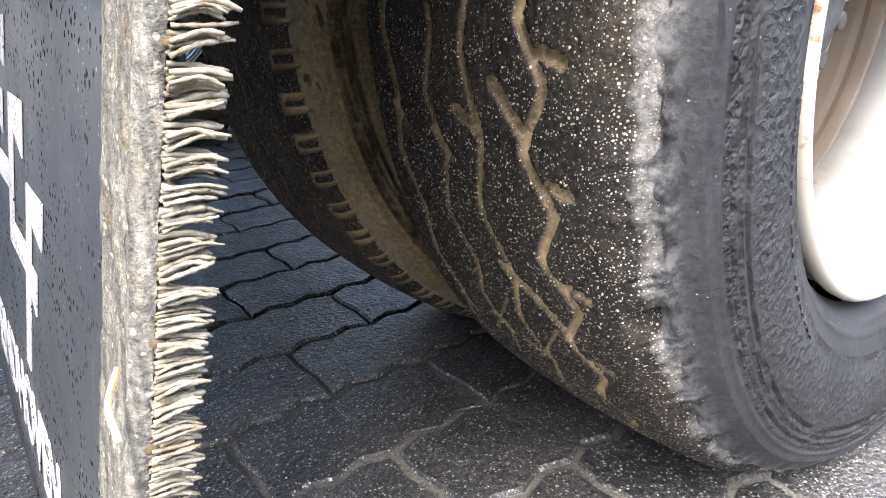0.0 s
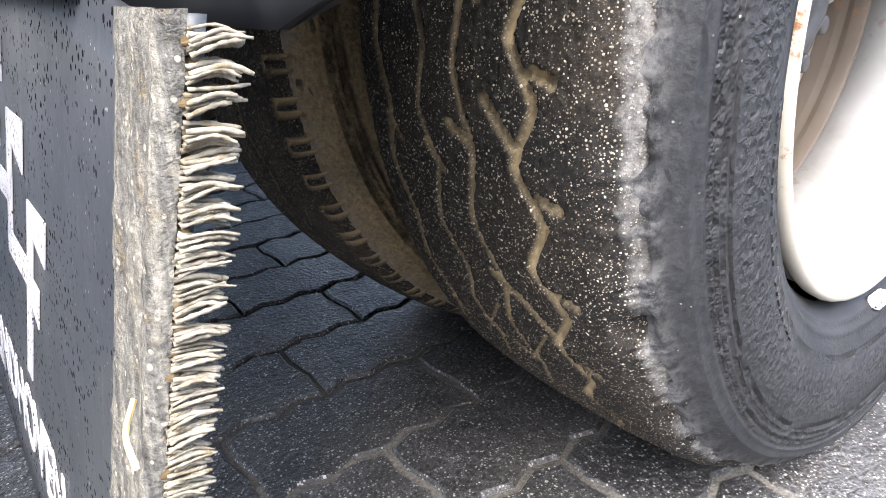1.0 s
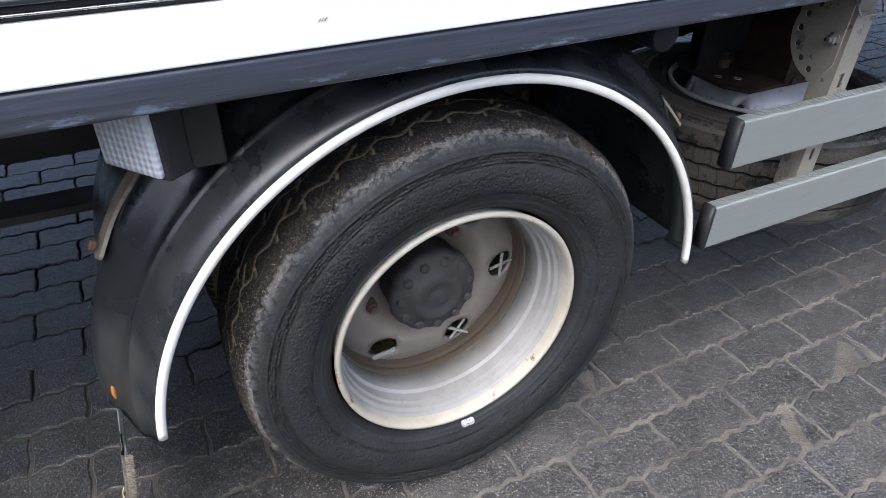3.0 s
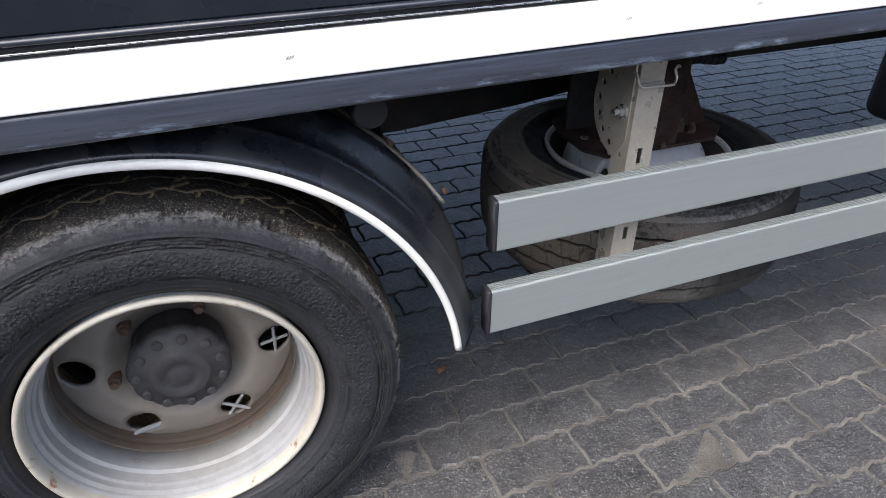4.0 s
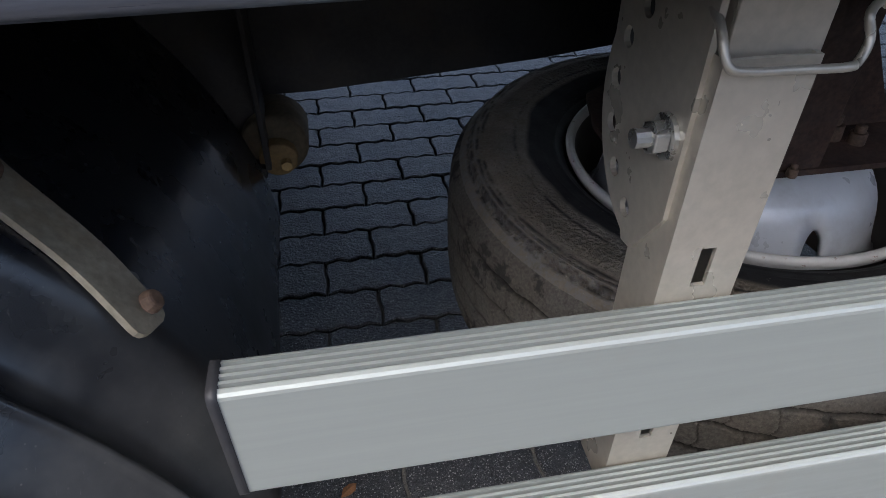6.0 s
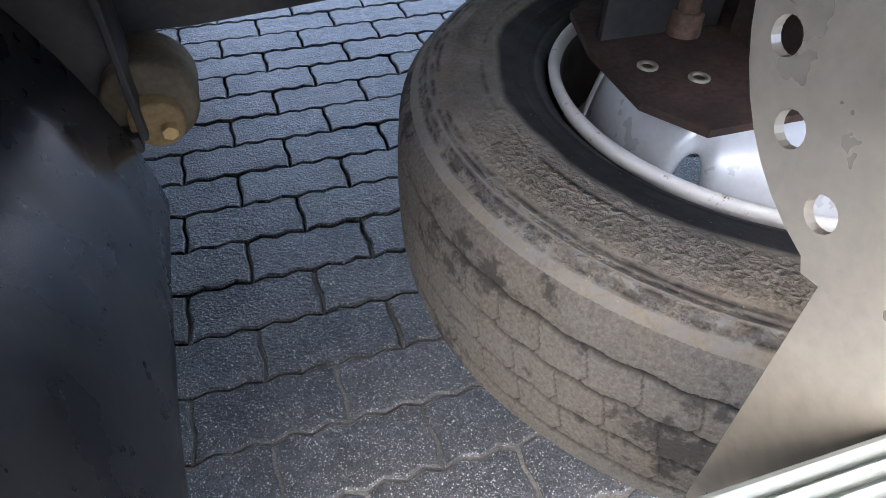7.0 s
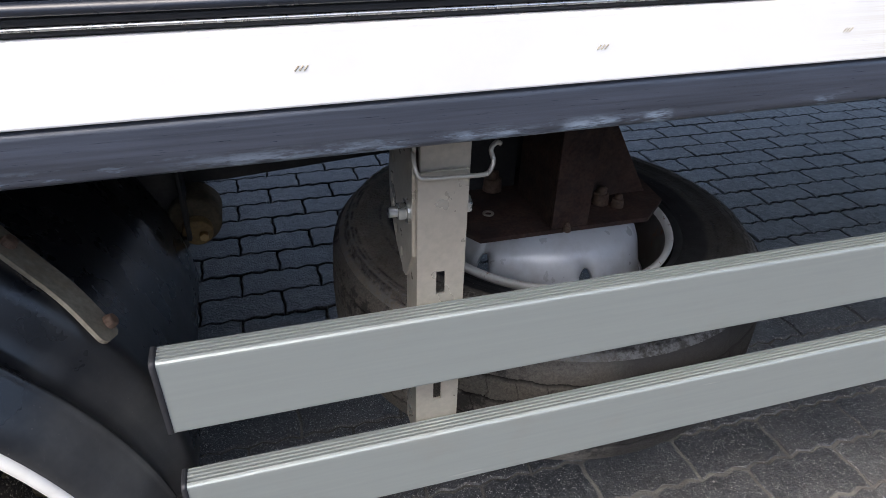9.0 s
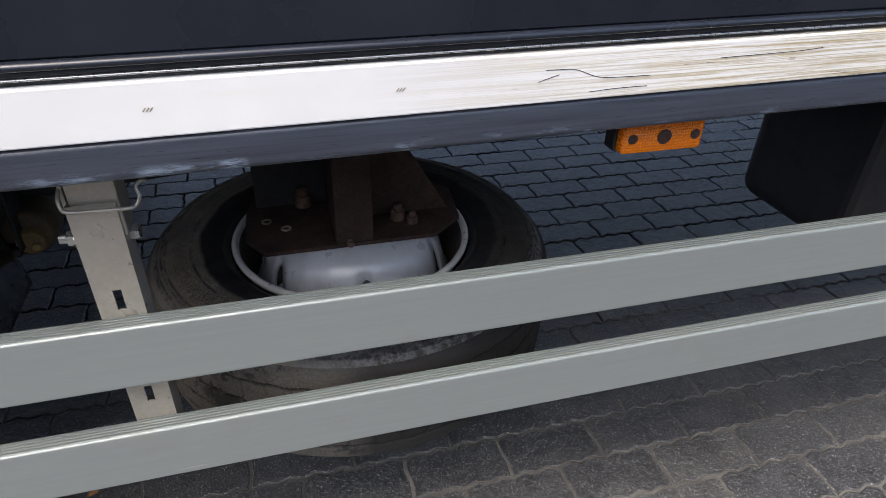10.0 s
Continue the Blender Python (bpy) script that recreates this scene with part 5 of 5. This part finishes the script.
# ---- chassis below the bed ----
def build_chassis():
    side = [(-3.2, 0.540), (0.60, 0.545), (0.95, 0.572), (1.45, 0.630), (5.2, 0.640)]
    top = 0.90
    bm = bmesh.new()
    rings = []
    for x, z in side:
        outline = [(0.70, z), (0.76, z), (0.76, z + 0.008), (0.708, z + 0.008), (0.708, top - 0.008), (0.76, top - 0.008), (0.76, top), (0.70, top)]
        rings.append([bm.verts.new((x, y, zz)) for y, zz in outline])
    for a, b in zip(rings, rings[1:]):
        for k in range(8):
            bm.faces.new((a[k], b[k], b[(k + 1) % 8], a[(k + 1) % 8]))
    bmesh.ops.recalc_face_normals(bm, faces=bm.faces)
    part("chassis_rail", bm, M["chassis"], truck, "dark muddy steel chassis rail")
    bm = cuboid(0.30, 0.528, 0.655, 0.667, 0.44, 0.89, 0.003)
    part("spring_hanger", bm, M["chassis"], truck, "dark spring hanger plate")
    bm = cuboid(0.520, 0.528, 0.600, 0.654, 0.47, 0.89, 0.002)
    part("hanger_flange", bm, M["chassis"], truck, "dark hanger flange")
    bm = rod((0.535, 0.714, 0.493), (0.535, 0.629, 0.493), 0.050, 40, None, None, 0.008)
    bush = part("spring_bush", bm, M["bush"], truck, "muddy rubber spring bush", True)
    bm = rod((0.537, 0.654, 0.481), (0.539, 0.614, 0.478), 0.031, 32, None, 0.028, 0.003)
    part("bush_sleeve", bm, M["brass"], bush, "brown muddy metal sleeve", True)
    bm = rod((0.549, 0.616, 0.473), (0.550, 0.604, 0.472), 0.009, 6, None, None, 0.001)
    part("bush_nut", bm, M["straw_nut"], bush, "bare metal nut")
    bm = cuboid(-0.75, 0.52, 0.60, 0.68, 0.455, 0.475, 0.004)
    for k in range(1, 4):
        cuboid(-0.62 + 0.10 * k, 0.42 - 0.10 * k, 0.605, 0.675, 0.455 - 0.016 * k, 0.469 - 0.016 * k, 0.002, bm=bm)
    part("leaf_spring", bm, M["chassis"], truck, "dark rear leaf spring")
    bm = rod((0, 0.60, HUB_Z), (0, 1.92, HUB_Z), 0.075, 24)
    part("rear_axle", bm, M["chassis"], truck, "dark rear axle tube")
    bm = cuboid(2.345, 3.20, 0.30, 0.70, 0.36, 0.86, 0.05, 5)
    part("battery_box", bm, M["cap"], truck, "black box under the bed")
    ridged = [(1.40 + 0.004 * k, 0.70, 0.640 - 0.006 * math.sin(0.13 * k)) for k in range(64)]
    part("conduit", swept(ridged, 12, [0.017 + 0.004 * (k // 2 % 3 > 0) for k in range(64)]), M["cap"], truck, "black corrugated cable conduit", True)
    bm = swept(curve_points([(1.25, 0.66, 0.88), (1.6, 0.62, 0.865), (1.9, 0.6, 0.875), (2.2, 0.62, 0.87)], 6), 8, 0.010)
    part("air_hose", bm, M["cap"], truck, "black hose under the bed")


build_chassis()

# ---- spare wheel lying in its carrier ----
SPARE = (1.187, 0.462)
SPARE_GROOVES = [
    (0.066, 0.0014, 0.050, 0.0030, 0.007, 0.0),
    (0.108, 0.0016, 0.046, 0.0028, 0.007, 0.01),
    (0.153, 0.0016, 0.046, 0.0028, 0.007, 0.02),
    (0.197, 0.0014, 0.050, 0.0033, 0.007, 0.0),
]
SPARE_STROKES = [
    (0.046, (0.010, 0.109), (0.016, 0.120), 0.0008, 0.003),
    (0.046, (0.016, 0.120), (0.008, 0.152), 0.0008, 0.003),
    (0.046, (0.030, 0.154), (0.037, 0.166), 0.0008, 0.003),
    (0.046, (0.037, 0.166), (0.030, 0.196), 0.0008, 0.003),
    (0.046, (0.020, 0.067), (0.027, 0.078), 0.0008, 0.003),
    (0.046, (0.027, 0.078), (0.020, 0.107), 0.0008, 0.003),
]


def spare_dome(r):
    """Height of the silver disc that domes up towards the middle."""
    marks = [(0.0, 0.284), (0.105, 0.284), (0.128, 0.281), (0.146, 0.274), (0.160, 0.262), (0.170, 0.247), (0.178, 0.228), (0.183, 0.208), (0.187, 0.187), (0.192, 0.168), (0.198, 0.154), (0.2055, 0.145)]
    for (ra, ha), (rb, hb) in zip(marks, marks[1:]):
        if r <= rb:
            return ha + (hb - ha) * (r - ra) / (rb - ra)
    return marks[-1][1]


def build_spare():
    spare = thing("spare_wheel", "dusty spare wheel with silver rim lying flat in a rusty carrier", "wheel", (SPARE[0], SPARE[1], 0.262))
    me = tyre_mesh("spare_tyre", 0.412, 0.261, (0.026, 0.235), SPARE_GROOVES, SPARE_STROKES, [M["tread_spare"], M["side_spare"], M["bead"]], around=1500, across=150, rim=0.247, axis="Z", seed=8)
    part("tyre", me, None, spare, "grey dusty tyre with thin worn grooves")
    lip = [(0.2375, 0.236), (0.2415, 0.243), (0.2430, 0.249), (0.2410, 0.2535), (0.2360, 0.2545), (0.2310, 0.251), (0.2290, 0.243)]
    v, f = revolve(lip, 128, "Z")
    part("rim_flange", weld_free(mesh_of("rim_flange", v, f, [M["lip_rust"]])), None, spare, "silver rim edge with chipped paint")
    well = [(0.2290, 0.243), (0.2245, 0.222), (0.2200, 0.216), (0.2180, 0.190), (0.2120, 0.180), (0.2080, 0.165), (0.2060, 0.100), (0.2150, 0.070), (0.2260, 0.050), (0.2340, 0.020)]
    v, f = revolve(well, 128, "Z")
    part("rim_barrel", weld_free(mesh_of("rim_barrel", v, f, [M["well"]])), None, spare, "brown-black rim barrel")
    v, f = holed_ring(0.085, 0.2055, 6, 0.0165, 0.1885, spare_dome, 40, 6, radians(-90))
    v = [(x, z, h) for x, h, z in v]
    disc = part("wheel_disc", weld(mesh_of("wheel_disc", v, f, [M["silver"]])), None, spare, "silver domed wheel disc with hand holes")
    solid(disc, 0.008, 0.0)
    return spare


build_spare()


def build_carrier():
    z = 0.548
    out = [(1.012, 0.343), (1.335, 0.343), (1.400, 0.400), (1.412, 0.520), (1.330, 0.640), (1.060, 0.640), (1.003, 0.597), (0.980, 0.506), (0.977, 0.400)]
    bm = bmesh.new()
    lo = [bm.verts.new((x, y, z)) for x, y in out]
    hi = [bm.verts.new((x, y, z + 0.008)) for x, y in out]
    bm.faces.new(lo[::-1])
    bm.faces.new(hi)
    for k in range(len(out)):
        bm.faces.new((lo[k], lo[(k + 1) % len(out)], hi[(k + 1) % len(out)], hi[k]))
    carrier = part("spare_carrier", bm, M["rust"], truck, "rusty steel carrier plate for the spare wheel")
    top = z + 0.008
    bm = cuboid(1.143, 1.213, 0.346, 0.354, top, 0.90, 0.001)
    cuboid(1.143, 1.151, 0.354, 0.50, top, 0.90, 0.001, bm=bm)
    part("hanger", bm, M["rust"], carrier, "rusty hanger upright")
    bm = bmesh.new()
    for y in (0.44, 0.448):
        vs = [bm.verts.new((x, y, zz)) for x, zz in ((1.213, top), (1.385, top), (1.300, 0.70), (1.262, 0.90), (1.213, 0.90))]
        bm.faces.new(vs if y < 0.445 else vs[::-1])
    bm.verts.ensure_lookup_table()
    for k in range(5):
        bm.faces.new((bm.verts[k], bm.verts[5 + k], bm.verts[5 + (k + 1) % 5], bm.verts[(k + 1) % 5]))
    bmesh.ops.recalc_face_normals(bm, faces=bm.faces)
    part("gusset", bm, M["rust"], carrier, "rusty triangular gusset")
    bm = cuboid(1.00, 1.143, 0.52, 0.528, top, 0.90, 0.001)
    cuboid(1.05, 1.30, 0.60, 0.608, top, 0.90, 0.001, bm=bm)
    part("back_plate", bm, M["chassis"], carrier, "dark rusty back plate")
    for x, y, r in ((1.095, 0.515, 0.019), (1.275, 0.415, 0.016), (1.168, 0.336, 0.007), (1.30, 0.395, 0.012)):
        bm = rod((x, y, top - 0.002), (x, y, top + 0.026 * r / 0.02), r, 14, None, r * 0.9, 0.0015)
        rod((x, y, top + 0.024 * r / 0.02), (x, y, top + 0.040 * r / 0.02), r * 0.6, 12, bm)
        part("carrier_bolt", bm, M["nut_rust"], carrier, "rusty carrier bolt", True)
    for x, y in ((1.018, 0.457), (1.054, 0.423)):
        v, f = revolve([(0.006, top + 0.0005), (0.006, top + 0.0025), (0.0105, top + 0.0025), (0.0105, top + 0.0005)], 20, "Z")
        ob = part("bolt_hole_rim", mesh_of("bolt_hole_rim", v, f, [M["strap"]]), None, carrier, "worn bolt hole rim")
        ob.location = (x, y, 0)


build_carrier()


# ---- small things on the ground ----
def build_leaf(x, y, size, turn):
    bm = bmesh.new()
    pts = [(0, 0), (0.4, 0.28), (0.75, 0.22), (1, 0), (0.7, -0.25), (0.35, -0.22)]
    mid = bm.verts.new((0.5, 0, 0.16))
    vs = [bm.verts.new((a, b, 0.03 + 0.10 * abs(b))) for a, b in pts]
    for k in range(len(vs)):
        bm.faces.new((vs[k], vs[(k + 1) % len(vs)], mid))
    me = bpy.data.meshes.new("dry_leaf")
    bm.to_mesh(me)
    bm.free()
    me.materials.append(M["dry_leaf"])
    ob = new("dry_leaf", me)
    ob.matrix_basis = pose(x, y, 0.002, 0, 0, turn) @ Matrix.Diagonal((size, size, size, 1))
    solid(ob, 0.02, 1)
    tagged(ob, "small curled brown dry leaf lying on the pavers", "leaf")


build_leaf(0.570, 0.335, 0.035, 40)
